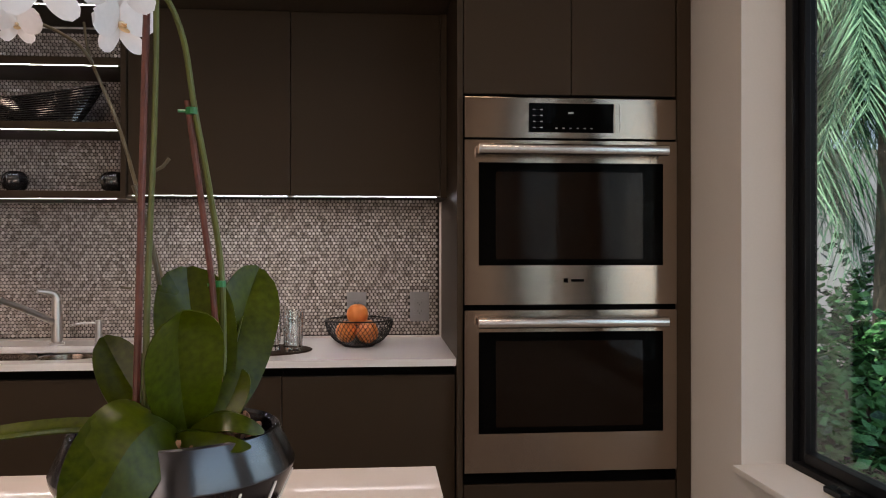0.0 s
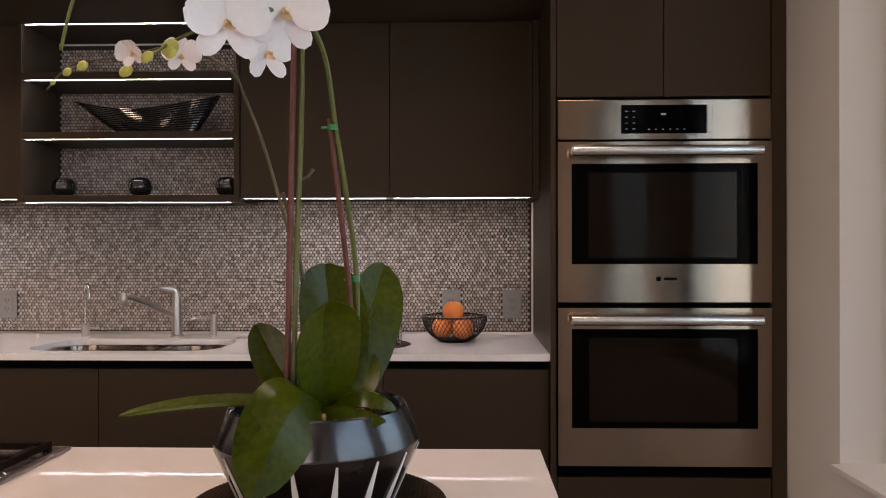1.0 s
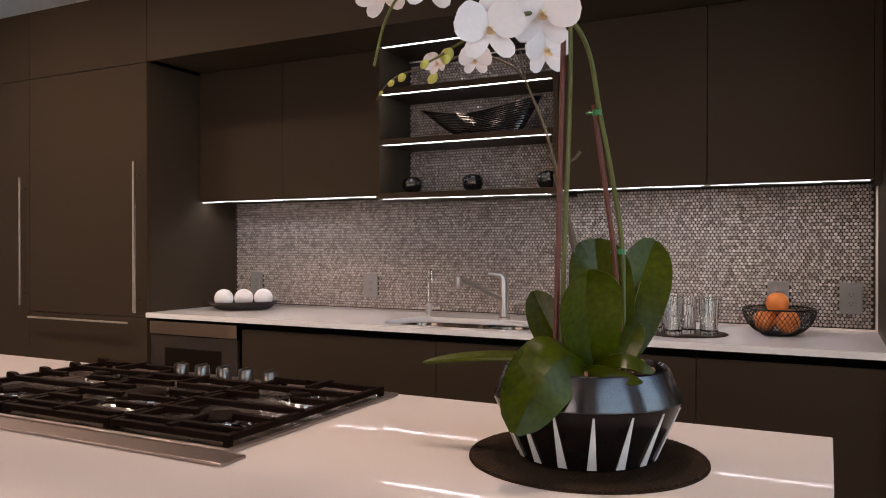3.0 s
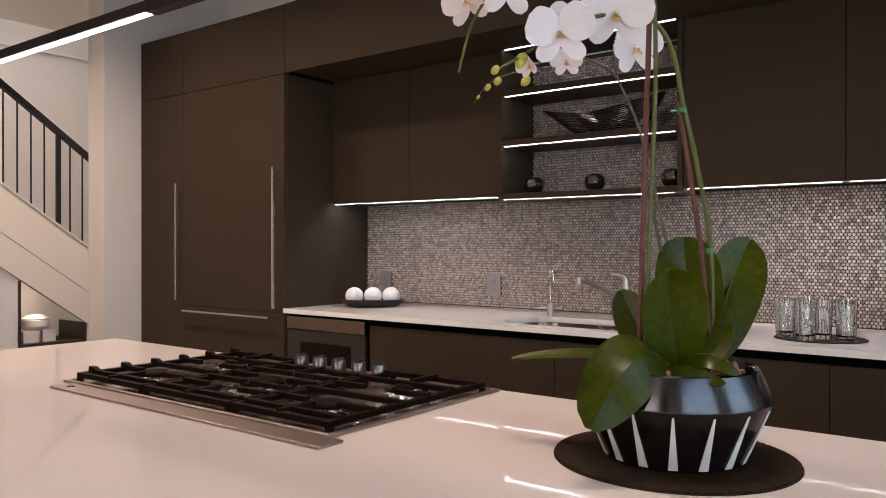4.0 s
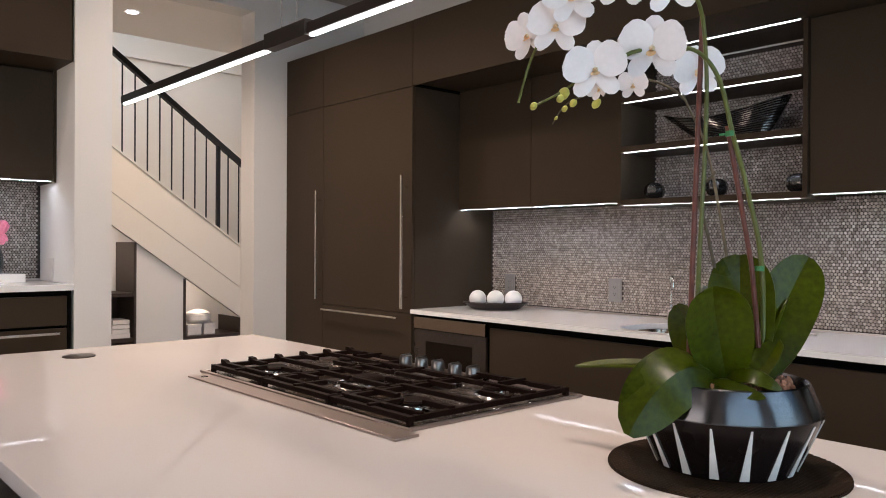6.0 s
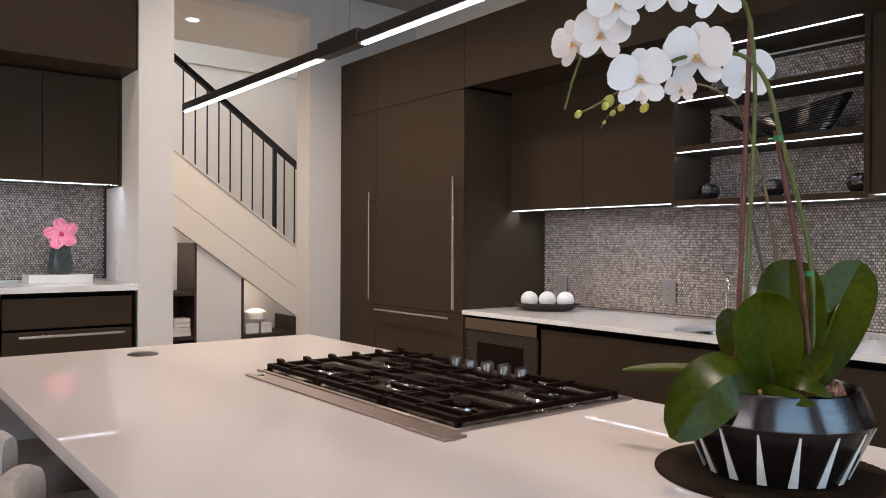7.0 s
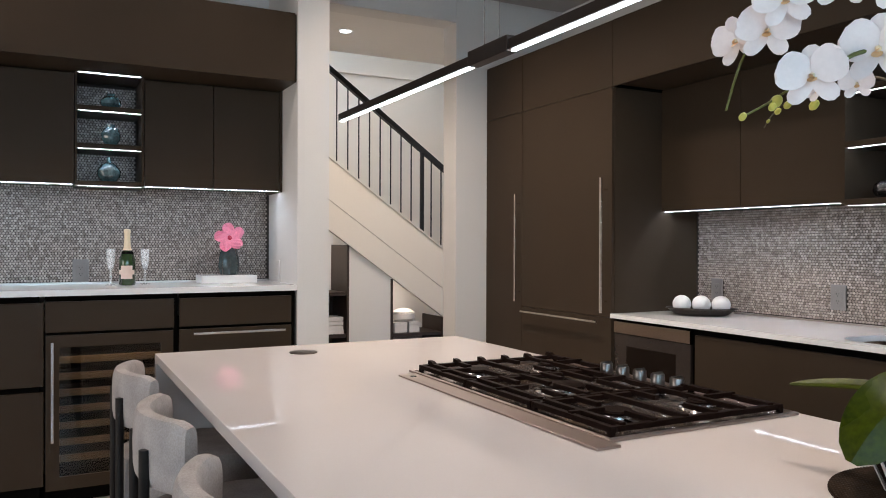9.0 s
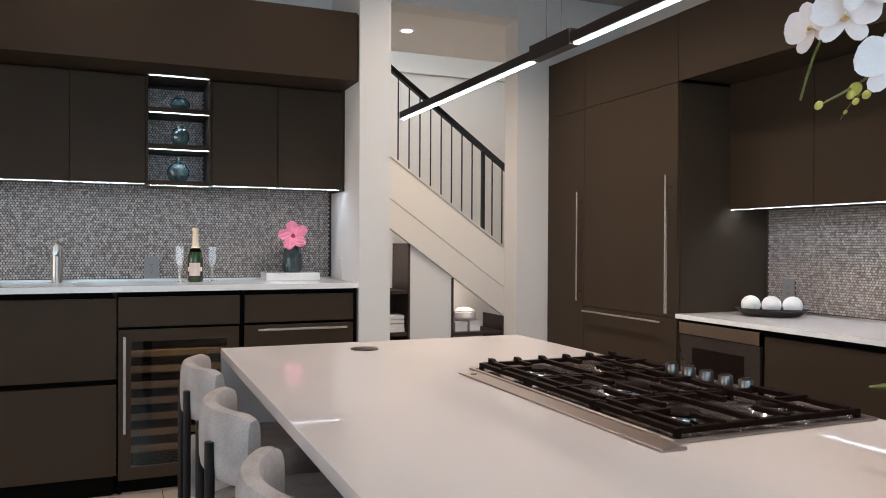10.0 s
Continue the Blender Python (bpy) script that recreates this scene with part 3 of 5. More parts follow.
structure("trim_stairwell", box(-7.85, -7.80, 1.33, 5.0, 3.34, 3.40, 0.004), CREAM, "narrow cream ledge round the stairwell wall")
part("stringer", raked(1.335, 4.9, 2.079, 1.700, SX - 0.05, SX), CREAM, stair)
part("lower_stringer", raked(1.335, 4.9, 1.697, 1.425, SX - 0.05, SX - 0.004), CREAM, stair)
part("cap_rail", raked(1.335, 4.9, 2.098, 2.0795, SX - 0.07, SX + 0.012), CREAM, stair)
part("handrail", raked(1.335, 3.42, 2.925, 2.870, SX - 0.06, SX - 0.005, -0.73), BLACK_IRON, stair, "black metal handrail")
for i in range(-7, 11):
    y = 2.25 + 0.1075 * i
    if abs(y - 3.118) < 0.02:
        continue
    z0, z1 = 2.098 - 0.714 * (y - 2.168), 2.872 - 0.73 * (y - 2.168)
    part("baluster", box(SX - 0.037, SX - 0.027, y - 0.0052, y + 0.0052, z0, z1), BLACK_IRON, stair)
part("newel_post", box(SX - 0.048, SX - 0.016, 3.102, 3.134, 2.098 - 0.714 * 0.95, 2.872 - 0.73 * 0.95), BLACK_IRON, stair)
for i in range(12):
    y1 = 4.6 - 0.27 * i
    part("tread", box(SX - 1.05, SX - 0.0505, y1 - 0.29, y1, 0.193 * i + 0.16, 0.193 * i + 0.193), CREAM, stair)
# wall under the stair with two dark niches
def under(y0, y1, z0=0.0):
    bm = bmesh.new()
    top = lambda y: 1.425 - 0.714 * (y - 2.168) - 0.002
    vs = [bm.verts.new(v) for x in (SX - 0.12, SX - 0.03) for v in ((x, y0, z0), (x, y1, z0), (x, y1, max(z0 + 0.01, top(y1))), (x, y0, top(y0)))]
    bm.faces.new(vs[:4]), bm.faces.new(vs[4:])
    for a in range(4):
        bm.faces.new((vs[a], vs[(a + 1) % 4], vs[4 + (a + 1) % 4], vs[4 + a]))
    return bm


structure("wall_under_stair_pier", under(2.374, 2.79), WALL, "white painted wall under the stair")
structure("wall_under_stair_end", under(3.36, 4.1), WALL, "white painted wall under the stair")
for y0, y1, shelf_z in ((1.75, 2.374, 0.85), (2.79, 3.36, 0.44)):
    niche = thing("under_stair_bookcase", "dark wood shelf niche built under the stair", "shelf", (SX - 0.3, (y0 + y1) / 2, 0), "niches under the stair")
    part("back_panel", box(SX - 0.50, SX - 0.48, y0 - 0.2, y1, 0, 1.9 if y0 < 2 else 1.2), WALL, niche)
    top = 1.425 - 0.714 * (y1 - 2.168)
    part("side_board", box(SX - 0.47, SX - 0.025, y1 - 0.022, y1 - 0.001, 0, top + 0.010), DARK_WOOD, niche)
    part("side_board", box(SX - 0.47, SX - 0.025, y0, y0 + 0.024, 0, 1.425 - 0.714 * (y0 + 0.024 - 2.168)), DARK_WOOD, niche)
    part("shelf_board", box(SX - 0.47, SX - 0.04, y0 + 0.025, y1 - 0.023, shelf_z - 0.03, shelf_z), DARK_WOOD, niche)
    if y0 < 2:
        part("lower_panel", box(SX - 0.47, SX - 0.42, y0 + 0.025, y1 - 0.023, 0.3, shelf_z - 0.031), DARK_WOOD, niche)
PAPER = material("white_box_card", (0.70, 0.67, 0.64), 0.7, vary=0.08, scale=8, fine=60, bump=0.2)
for y, z, w, h in ((2.93, 0.44, 0.13, 0.095), (3.075, 0.44, 0.11, 0.10)):
    gift = thing("storage_box", "small white lidded box on the niche shelf", "box", (SX - 0.2, y, z), "white boxes in the niche")
    part("box_body", box(SX - 0.28, SX - 0.10, y - w / 2, y + w / 2, z + 0.0005, z + h, 0.004), PAPER, gift)
    part("lid", box(SX - 0.284, SX - 0.096, y - w / 2 - 0.004, y + w / 2 + 0.004, z + h - 0.025, z + h + 0.004, 0.003), PAPER, gift)
pot_w = thing("white_lidded_jar", "squat white lidded jar on top of boxes", "jar", (SX - 0.19, 3.0, 0.545))
part("jar_body", turned([(0, 0), (0.09, 0), (0.115, 0.03), (0.112, 0.075), (0.10, 0.085)], (SX - 0.19, 3.0, 0.545), 20), PAPER, pot_w, "", True)
part("lid", turned([(0.104, 0.085), (0.108, 0.09), (0.07, 0.115), (0.02, 0.125), (0, 0.127)], (SX - 0.19, 3.0, 0.545), 20), PAPER, pot_w, "", True)
for i in range(3):
    solid("book", box(SX - 0.26, SX - 0.06, 2.18 + 0.004 * i, 2.33, 0.505 + 0.04 * i, 0.540 + 0.04 * i, 0.003), PAPER, "pale closed book lying in a stack", "book", "", "stacked books")
solid("book", box(SX - 0.26, SX - 0.06, 2.17, 2.335, 0.465, 0.5035, 0.003), PAPER, "pale closed book at the bottom of a stack", "book", "", "stacked books")
solid("book_shelf_board", box(SX - 0.41, SX - 0.04, 1.776, 2.35, 0.43, 0.4645), DARK_WOOD, "dark wood shelf board under the books", "shelf")
hd = thing("recessed_downlight", "small round glowing recessed ceiling downlight", "downlight", (-5.17, 2.09, 3.056))
part("trim_ring", turned([(0.045, 0), (0.062, -0.004), (0.065, 0), (0.06, 0.003)], (-5.17, 2.09, 3.056)), CEIL, hd)
part("diffuser", turned([(0, -0.001), (0.045, -0.001), (0.045, 0.003), (0, 0.003)], (-5.17, 2.09, 3.056)), LED_SOFT, hd, "glowing lens")

# ---- bar along the west wall ----
BX, BZ = -3.352, 1.062


def bar_front(name, parent, y0, y1, z0, z1, x=BX - 0.01, thick=0.02):
    g = 0.002
    return part(name, box(x - thick, x, y0 + g, y1 - g, z0 + g, z1 - g, 0.0015), CABINET, parent)


bsof = thing("bar_soffit", "dark taupe laminate soffit above the bar cabinets", "soffit", (-3.6, -0.5, 2.2))
part("panel", box(BX - 0.02, BX, -2.595, 1.130, 2.204, 2.587, 0.0015), CABINET, bsof)
part("underside", box(-3.98, BX - 0.0205, -2.595, 1.130, 2.206, 2.224), CABINET, bsof)
part("top_board", box(-3.98, BX - 0.0205, -2.595, 1.130, 2.566, 2.585), CABINET, bsof)
part("end_panel", box(-3.98, BX - 0.0205, 1.131, 1.1435, 2.206, 2.585), CABINET, bsof)
UX = -3.66
for y0, y1 in ((-1.6, -1.15), (-1.15, -0.74), (-0.74, -0.352), (-0.352, 0.024), (0.371, 0.742), (0.742, 1.128)):
    unit = thing("wall_cabinet", "dark taupe handleless bar wall cabinet with a lit underside", "cabinet", (-3.8, (y0 + y1) / 2, 1.6), "wall cabinets over the bar")
    bar_front("door", unit, y0, y1, 1.606, 2.19, UX)
    part("body", box(-3.98, UX - 0.021, y0 + 0.001, y1 - 0.001, 1.618, 2.2), CABINET, unit)
    part("led_strip", box(UX - 0.015, UX - 0.0125, y0 + 0.01, y1 - 0.01, 1.6050, 1.6058), LED_FLAT, unit, "glowing white light strip")
    # hidden strip added here too, brighter than the one in view
    part("hidden_led_tape", box(UX - 0.040, UX - 0.031, y0 + 0.01, y1 - 0.01, 1.6166, 1.6176), LED_BAR, unit, "hidden white strip added to carry the light")
    # same added lip, dimming the top of the bar tiles
    part("tape_light_shield", box(UX - 0.053, UX - 0.047, y0 + 0.002, y1 - 0.002, 1.6125, 1.6178), CARCASS, unit)
solid("filler_panel", box(-3.98, UX + 0.002, 1.1285, 1.1435, 1.60, 2.204, 0.001), CABINET, "narrow dark taupe filler panel at the bar's end", "panel")
bsh = thing("open_shelf_unit", "small three-bay lit shelf unit with tiled back", "shelf", (-3.8, 0.2, 1.6))
for y in (0.026, 0.359):
    part("side_panel", box(-3.97, UX + 0.004, y, y + 0.010, 1.60, 2.204, 0.001), CABINET, bsh)
for z in (1.600, 1.800, 2.003):
    part("shelf_board", box(-3.97, UX + 0.004, 0.0365, 0.3585, z, z + 0.028, 0.001), CABINET, bsh)
part("led_strip", box(UX - 0.008, UX - 0.003, 0.042, 0.353, 1.5998, 1.6006), LED_SHELF, bsh, "glowing white light strip")
for z in (1.800, 2.003, 2.206):
    part("led_strip", box(UX - 0.012, UX - 0.004, 0.042, 0.353, z - 0.0006, z + 0.002), LED_SHELF, bsh, "glowing white light strip")

barc = thing("bar_counter", "white quartz bar counter with a small sink", "worktop", (-3.66, -0.5, BZ))
part("slab", slab_with_hole(-3.98, BX + 0.004, -2.59, 1.143, BZ - 0.030, BZ, rounded(-3.62, -0.50, 0.30, 0.36, 0.05)), QUARTZ, barc)
bsink = thing("bar_sink", "small undermount steel bar sink", "sink", (-3.62, -0.5, 0.88))
part("bowl", bowl(-3.62, -0.50, 0.31, 0.37, 0.05, 0.15, BZ - 0.031), STEEL, bsink, "", True)
for y0, y1, rows in ((0.512, 1.135, "drawers"), (-0.755, -0.118, "doors"), (-1.4, -0.755, "doors")):
    unit = thing("bar_base_cabinet", "dark taupe bar base cabinet with drawers", "cabinet", (-3.66, (y0 + y1) / 2, 0), "base cabinets under the bar")
    if rows == "drawers":
        bar_front("drawer", unit, y0, y1 - 0.018, 0.853, 1.006)
        d = bar_front("drawer", unit, y0, y1 - 0.018, 0.44, 0.842)
        handle_bar(d, (BX + 0.03, 0.585, 0.818), (BX + 0.03, 1.065, 0.818), (-0.032, 0, 0))
        bar_front("drawer", unit, y0, y1 - 0.018, 0.10, 0.43)
        part("side_panel", box(-3.98, BX - 0.012, y1 - 0.016, y1, 0.0, BZ - 0.032), CARCASS, unit)
    else:
        bar_front("drawer", unit, y0, y1, 0.590, 1.002)
        bar_front("drawer", unit, y0, y1, 0.10, 0.565)
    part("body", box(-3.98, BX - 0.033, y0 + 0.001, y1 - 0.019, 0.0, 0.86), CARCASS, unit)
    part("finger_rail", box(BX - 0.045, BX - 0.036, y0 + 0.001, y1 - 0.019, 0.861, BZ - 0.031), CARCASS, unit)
wine = thing("wine_cooler", "built-in wine cooler with dark panel frame and wooden racks", "wine cooler", (-3.66, 0.19, 0))
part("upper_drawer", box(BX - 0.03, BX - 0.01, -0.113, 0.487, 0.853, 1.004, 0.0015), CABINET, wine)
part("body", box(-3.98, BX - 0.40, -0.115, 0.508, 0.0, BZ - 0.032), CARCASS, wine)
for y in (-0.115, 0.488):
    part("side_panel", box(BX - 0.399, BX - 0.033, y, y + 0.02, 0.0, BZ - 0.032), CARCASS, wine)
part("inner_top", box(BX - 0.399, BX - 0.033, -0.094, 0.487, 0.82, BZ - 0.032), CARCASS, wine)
door = bmesh.new()
for y0, y1, z0, z1 in ((-0.111, -0.050, 0.075, 0.838), (0.423, 0.483, 0.075, 0.838), (-0.050, 0.423, 0.075, 0.139), (-0.050, 0.423, 0.778, 0.838)):
    box(BX - 0.03, BX - 0.01, y0, y1, z0, z1, 0, door)
bmesh.ops.remove_doubles(door, verts=door.verts, dist=1e-5)
wd = part("door_frame", door, CABINET, wine)
SMOKED = material("smoked_glass", (0.42, 0.38, 0.34), 0.02, vary=0.0, transmission=1.0)
pane2 = part("door_glass", box(BX - 0.024, BX - 0.018, -0.049, 0.422, 0.140, 0.777), SMOKED, wd, "smoked glass pane")
pane2.visible_shadow = False
handle_bar(wd, (BX + 0.03, -0.082, 0.325), (BX + 0.03, -0.082, 0.803), (-0.035, 0, 0))
RACK = material("pale_rack_wood", (0.20, 0.14, 0.08), 0.5, vary=0.2, scale=5, fine=40, grain=(1, 8, 1))
for i in range(7):
    z = 0.20 + 0.082 * i
    part("rack_front", box(BX - 0.075, BX - 0.055, -0.090, 0.484, z, z + 0.034, 0.002), RACK, wine, "pale wooden rack front")
    part("rack_grid", box(BX - 0.38, BX - 0.076, -0.090, 0.484, z + 0.004, z + 0.010), CARCASS, wine)
# no fittings built; the second niche's lamp is added only to brighten it
for y, z in ((2.95, 0.86), (2.15, 1.30)):
    lamp("niche_lamp", "AREA", look((SX - 0.12, y, z), (SX - 0.45, y, z - 0.25)), 0.9, WARM, 0.05, 0.3, "RECTANGLE")
# unseen lamp added so the racks show through the smoked glass
lamp("wine_rack_fill_lamp", "AREA", look((BX - 0.05, 0.19, 0.815), (BX - 0.12, 0.19, 0)), 0.6, (1.0, 0.78, 0.5), 0.4, 0.02, "RECTANGLE")
solid("bar_toe_kick", box(BX - 0.08, BX - 0.06, -2.59, 1.14, 0, 0.07), CARCASS, "recessed black toe kick below the bar", "", "structure")

# things on the bar
GREEN_GLASS = material("dark_green_bottle_glass", (0.018, 0.045, 0.012), 0.06, vary=0.15, coat=0.5)
FOIL = material("gold_foil", (0.80, 0.66, 0.46), 0.42, 0.5, vary=0.12, fine=120, bump=0.25)
LABEL = material("pink_cream_paper", (0.78, 0.62, 0.54), 0.6, vary=0.06)
bottle = thing("champagne_bottle", "dark green champagne bottle with gold foil neck and pink label", "bottle", (-3.70, 0.288, BZ))
P0 = (-3.70, 0.288, BZ + 0.0005)
part("bottle_body", turned([(0, 0), (0.040, 0), (0.043, 0.004), (0.043, 0.125), (0.040, 0.150), (0.027, 0.185), (0.0175, 0.205), (0.0165, 0.22), (0, 0.22)], P0, 28), GREEN_GLASS, bottle, "", True)
part("foil", turned([(0.0250, 0.192), (0.0190, 0.207), (0.0168, 0.235), (0.0155, 0.285), (0.018, 0.287), (0.018, 0.304), (0.012, 0.309), (0, 0.310)], P0, 24), FOIL, bottle, "gold foil", True)
part("cap_band", turned([(0.0330, 0.172), (0.0335, 0.171), (0.0285, 0.185), (0.0270, 0.186)], P0, 24), BLACK_GLASS, bottle)
lab = bmesh.new()
for z0, z1, a0 in ((0.036, 0.108, 42), (0.060, 0.085, 62)):
    row = []
    for k in range(13):
        a = radians(-10 - a0 + 2 * a0 * k / 12)
        row.append([lab.verts.new((P0[0] + (0.0436 + (0.0003 if a0 > 50 else 0)) * math.cos(a), P0[1] + (0.0436 + (0.0003 if a0 > 50 else 0)) * math.sin(a), P0[2] + z)) for z in (z0, z1)])
    for a, b in zip(row, row[1:]):
        lab.faces.new((a[0], b[0], b[1], a[1]))
part("bottle_label", lab, LABEL, bottle, "pink paper label with unreadable print")
CRYSTAL = material("thin_crystal_glass", (0.93, 0.95, 0.96), 0.15, vary=0.0, transmission=0.75)


def flute(x, y):
    ob = thing("champagne_flute", "clear crystal champagne flute on the bar", "glass", (x, y, BZ), "pair of champagne flutes")
    q = part("glass_body", turned([(0, 0.0), (0.028, 0.0), (0.027, 0.003), (0.007, 0.007), (0.005, 0.02), (0.008, 0.055), (0.005, 0.075), (0.013, 0.09), (0.022, 0.125), (0.024, 0.20), (0.0225, 0.20), (0.0205, 0.125), (0.010, 0.094), (0, 0.088)], (x, y, BZ + 0.0005), 20), CRYSTAL, ob, "", True)
    q.visible_shadow = False


flute(-3.715, 0.205), flute(-3.775, 0.388)
solid("white_marble_block", box(-3.90, -3.70, 0.685, 1.005, BZ + 0.0005, BZ + 0.046, 0.003), QUARTZ, "flat white stone block used as a stand on the bar", "block")
VASE = material("dark_teal_glazed_ceramic", (0.030, 0.045, 0.048), 0.25, vary=0.5, scale=14, fine=60, coat=0.5, bump=0.4)
vase = thing("ribbed_vase", "dark grey-green ribbed glass vase on a white block", "vase", (-3.81, 0.86, BZ + 0.046))
vm = turned([(0, 0), (0.048, 0), (0.052, 0.005), (0.060, 0.05), (0.056, 0.10), (0.044, 0.145), (0.037, 0.165), (0.034, 0.165), (0.04, 0.14), (0, 0.03)], (0, 0, 0), 36)
for v in vm.verts:
    a = math.atan2(v.co.y, v.co.x)
    s = 1 + 0.06 * math.cos(9 * a)
    v.co.x, v.co.y = v.co.x * s - 3.81, v.co.y * s + 0.86
    v.co.z += BZ + 0.0465
part("vase_body", vm, VASE, vase, "", True)
PINK = material("pink_petal", (0.82, 0.27, 0.40), 0.5, vary=0.22, scale=30, fine=150)
PINK_DEEP = material("deep_pink_throat", (0.45, 0.01, 0.06), 0.5, vary=0.1)


def petal_mesh(length, width, cup=0.25, n=8, m=6, ruffle=0.0, tip=0.55):
    """A rounded petal from the origin along +y, its face towards +z."""
    bm = bmesh.new()
    rows = []
    for i in range(n + 1):
        t = i / n
        e = (t - tip) / (tip if t < tip else 1.02 - tip)
        w = width * max(0.03, 1 - abs(e) ** 2.4) ** 0.5
        rows.append([bm.verts.new((s * w / 2, t * length, cup * length * (t * t * 0.5 + 0.6 * (s * w / 2 / max(width, 1e-4)) ** 2) + ruffle * math.sin(9 * s + 14 * t) * t)) for s in (2 * j / m - 1 for j in range(m + 1))])
    for a, b in zip(rows, rows[1:]):
        for j in range(m):
            bm.faces.new((a[j], a[j + 1], b[j + 1], b[j]))
    bmesh.ops.remove_doubles(bm, verts=bm.verts, dist=1e-5)
    return bm


def facing(at, towards, spin=0):
    """A pose at a place with +z towards a direction and +y as far up as it goes."""
    z = Vector(towards).normalized()
    x = Vector((0, 0, 1)).cross(z).normalized()
    y = z.cross(x)
    return Matrix.Translation(at) @ Matrix((x, y, z)).transposed().to_4x4() @ pose(0, 0, 0, 0, 0, spin)


hib = thing("pink_hibiscus_flower", "single pink hibiscus bloom standing in the vase", "flower", (-3.81, 0.86, BZ + 0.2))
HF = facing((-3.79, 0.865, BZ + 0.265), (1, -0.35, 0.25))
for k in range(5):
    pm = petal_mesh(0.088, 0.070, -0.10, 12, 10, ruffle=0.009)
    pm.transform(HF @ pose(0, 0, 0.001 * k, 0, 0, 72 * k + 12) @ pose(0, 0.004, 0, 18, 0, 0))
    part("petal", pm, PINK, hib, "", True)
th = turned([(0, 0), (0.017, 0.004), (0.004, 0.008), (0.003, 0.045), (0, 0.05)], (0, 0, 0), 10)
th.transform(HF)
part("stamen", th, PINK_DEEP, hib, "deep red throat and stamen", True)
part("flower_stem", tube([(-3.81, 0.86, BZ + 0.10), (-3.805, 0.862, BZ + 0.21), (-3.795, 0.864, BZ + 0.262)], 0.003, 8), GREEN_GLASS, hib)


def gourd(y, z, profile, label):
    ob = thing("ceramic_vase", label, "vase", (-3.715, y, z), "glazed vessels in the bar shelf")
    bm = turned(profile, (0, 0, 0), 28)
    for v in bm.verts:
        a = math.atan2(v.co.y, v.co.x)
        s = 1 + 0.10 * abs(math.cos(2.5 * a)) + 0.05 * math.sin(60 * v.co.z + 2 * a)
        v.co.x, v.co.y, v.co.z = v.co.x * s - 3.715, v.co.y * s + y, v.co.z + z + 0.0005
    part("vessel_body", bm, GLAZE, ob, "", True)
    return ob


GLAZE = material("blue_green_glaze", (0.050, 0.095, 0.105), 0.12, vary=0.75, scale=25, fine=90, coat=0.8)
gourd(0.205, 2.031, [(0, 0), (0.035, 0), (0.052, 0.018), (0.05, 0.04), (0.03, 0.062), (0.018, 0.066), (0.018, 0.078), (0.014, 0.078), (0.012, 0.06), (0, 0.05)], "squat blue-green glazed vessel with a pinched neck")
gourd(0.205, 1.828, [(0, 0), (0.028, 0), (0.045, 0.03), (0.046, 0.06), (0.032, 0.092), (0.020, 0.098), (0.022, 0.112), (0.016, 0.112), (0.014, 0.09), (0, 0.05)], "egg-shaped blue-green glazed vessel with a frilled neck")
gourd(0.195, 1.628, [(0, 0), (0.035, 0), (0.056, 0.03), (0.056, 0.06), (0.034, 0.092), (0.012, 0.104), (0.008, 0.135), (0.006, 0.135), (0.006, 0.10), (0, 0.06)], "round blue-green glazed bottle vase with a thin neck")
bf = thing("bar_faucet", "short satin nickel bar faucet", "faucet", (-3.80, -0.42, BZ))
part("faucet_body", tube([(-3.80, -0.42, BZ), (-3.80, -0.42, BZ + 0.20)], 0.027, 20), NICKEL, bf, "", True)
part("spout", tube([(-3.795, -0.42, BZ + 0.155), (-3.66, -0.42, BZ + 0.165)], 0.012, 12), NICKEL, bf, "", True)
part("lever", tube([(-3.80, -0.42, BZ + 0.201), (-3.80, -0.42, BZ + 0.222), (-3.76, -0.40, BZ + 0.232)], 0.012, 12), NICKEL, bf, "", True)


def outlet(m, label="grey plastic wall outlet on penny tile", sockets=True, plastic=GREY_PLASTIC):
    """An outlet plate, facing local +z, its bottom along local -y."""
    ob = thing("wall_outlet", label, "outlet", m.translation, "wall outlets")
    bm = box(-0.042, 0.042, -0.064, 0.064, 0.0, 0.006, 0.002)
    bm.transform(m)
    part("cover_plate", bm, plastic, ob)
    bm = box(-0.024, 0.024, -0.034, 0.034, 0.0061, 0.0085, 0.001)
    bm.transform(m)
    face = part("insert", bm, plastic, ob)
    if sockets:
        for y in (-0.018, 0.018):
            for x0, x1, y0, y1 in ((-0.0082, -0.0058, y - 0.004, y + 0.004), (0.0058, 0.0082, y - 0.004, y + 0.004), (-0.002, 0.002, y - 0.012, y - 0.008)):
                bm = box(x0, x1, y0, y1, 0.0086, 0.0092)
                bm.transform(m)
                part("slot", bm, GREY_DARK, face)
    return ob


outlet(facing((-3.966, 0.065, 1.137), (1, 0, 0)))
outlet(facing((-3.75, 1.1445, 1.13), (0, -1, 0)), "white plastic outlet on the bar's side wall", False, PAPER)
TILE_Y = 3.432
for x in (-1.656, 0.631, 0.36, -2.44):
    outlet(facing((x, TILE_Y - 0.001, 1.033), (0, -1, 0)))

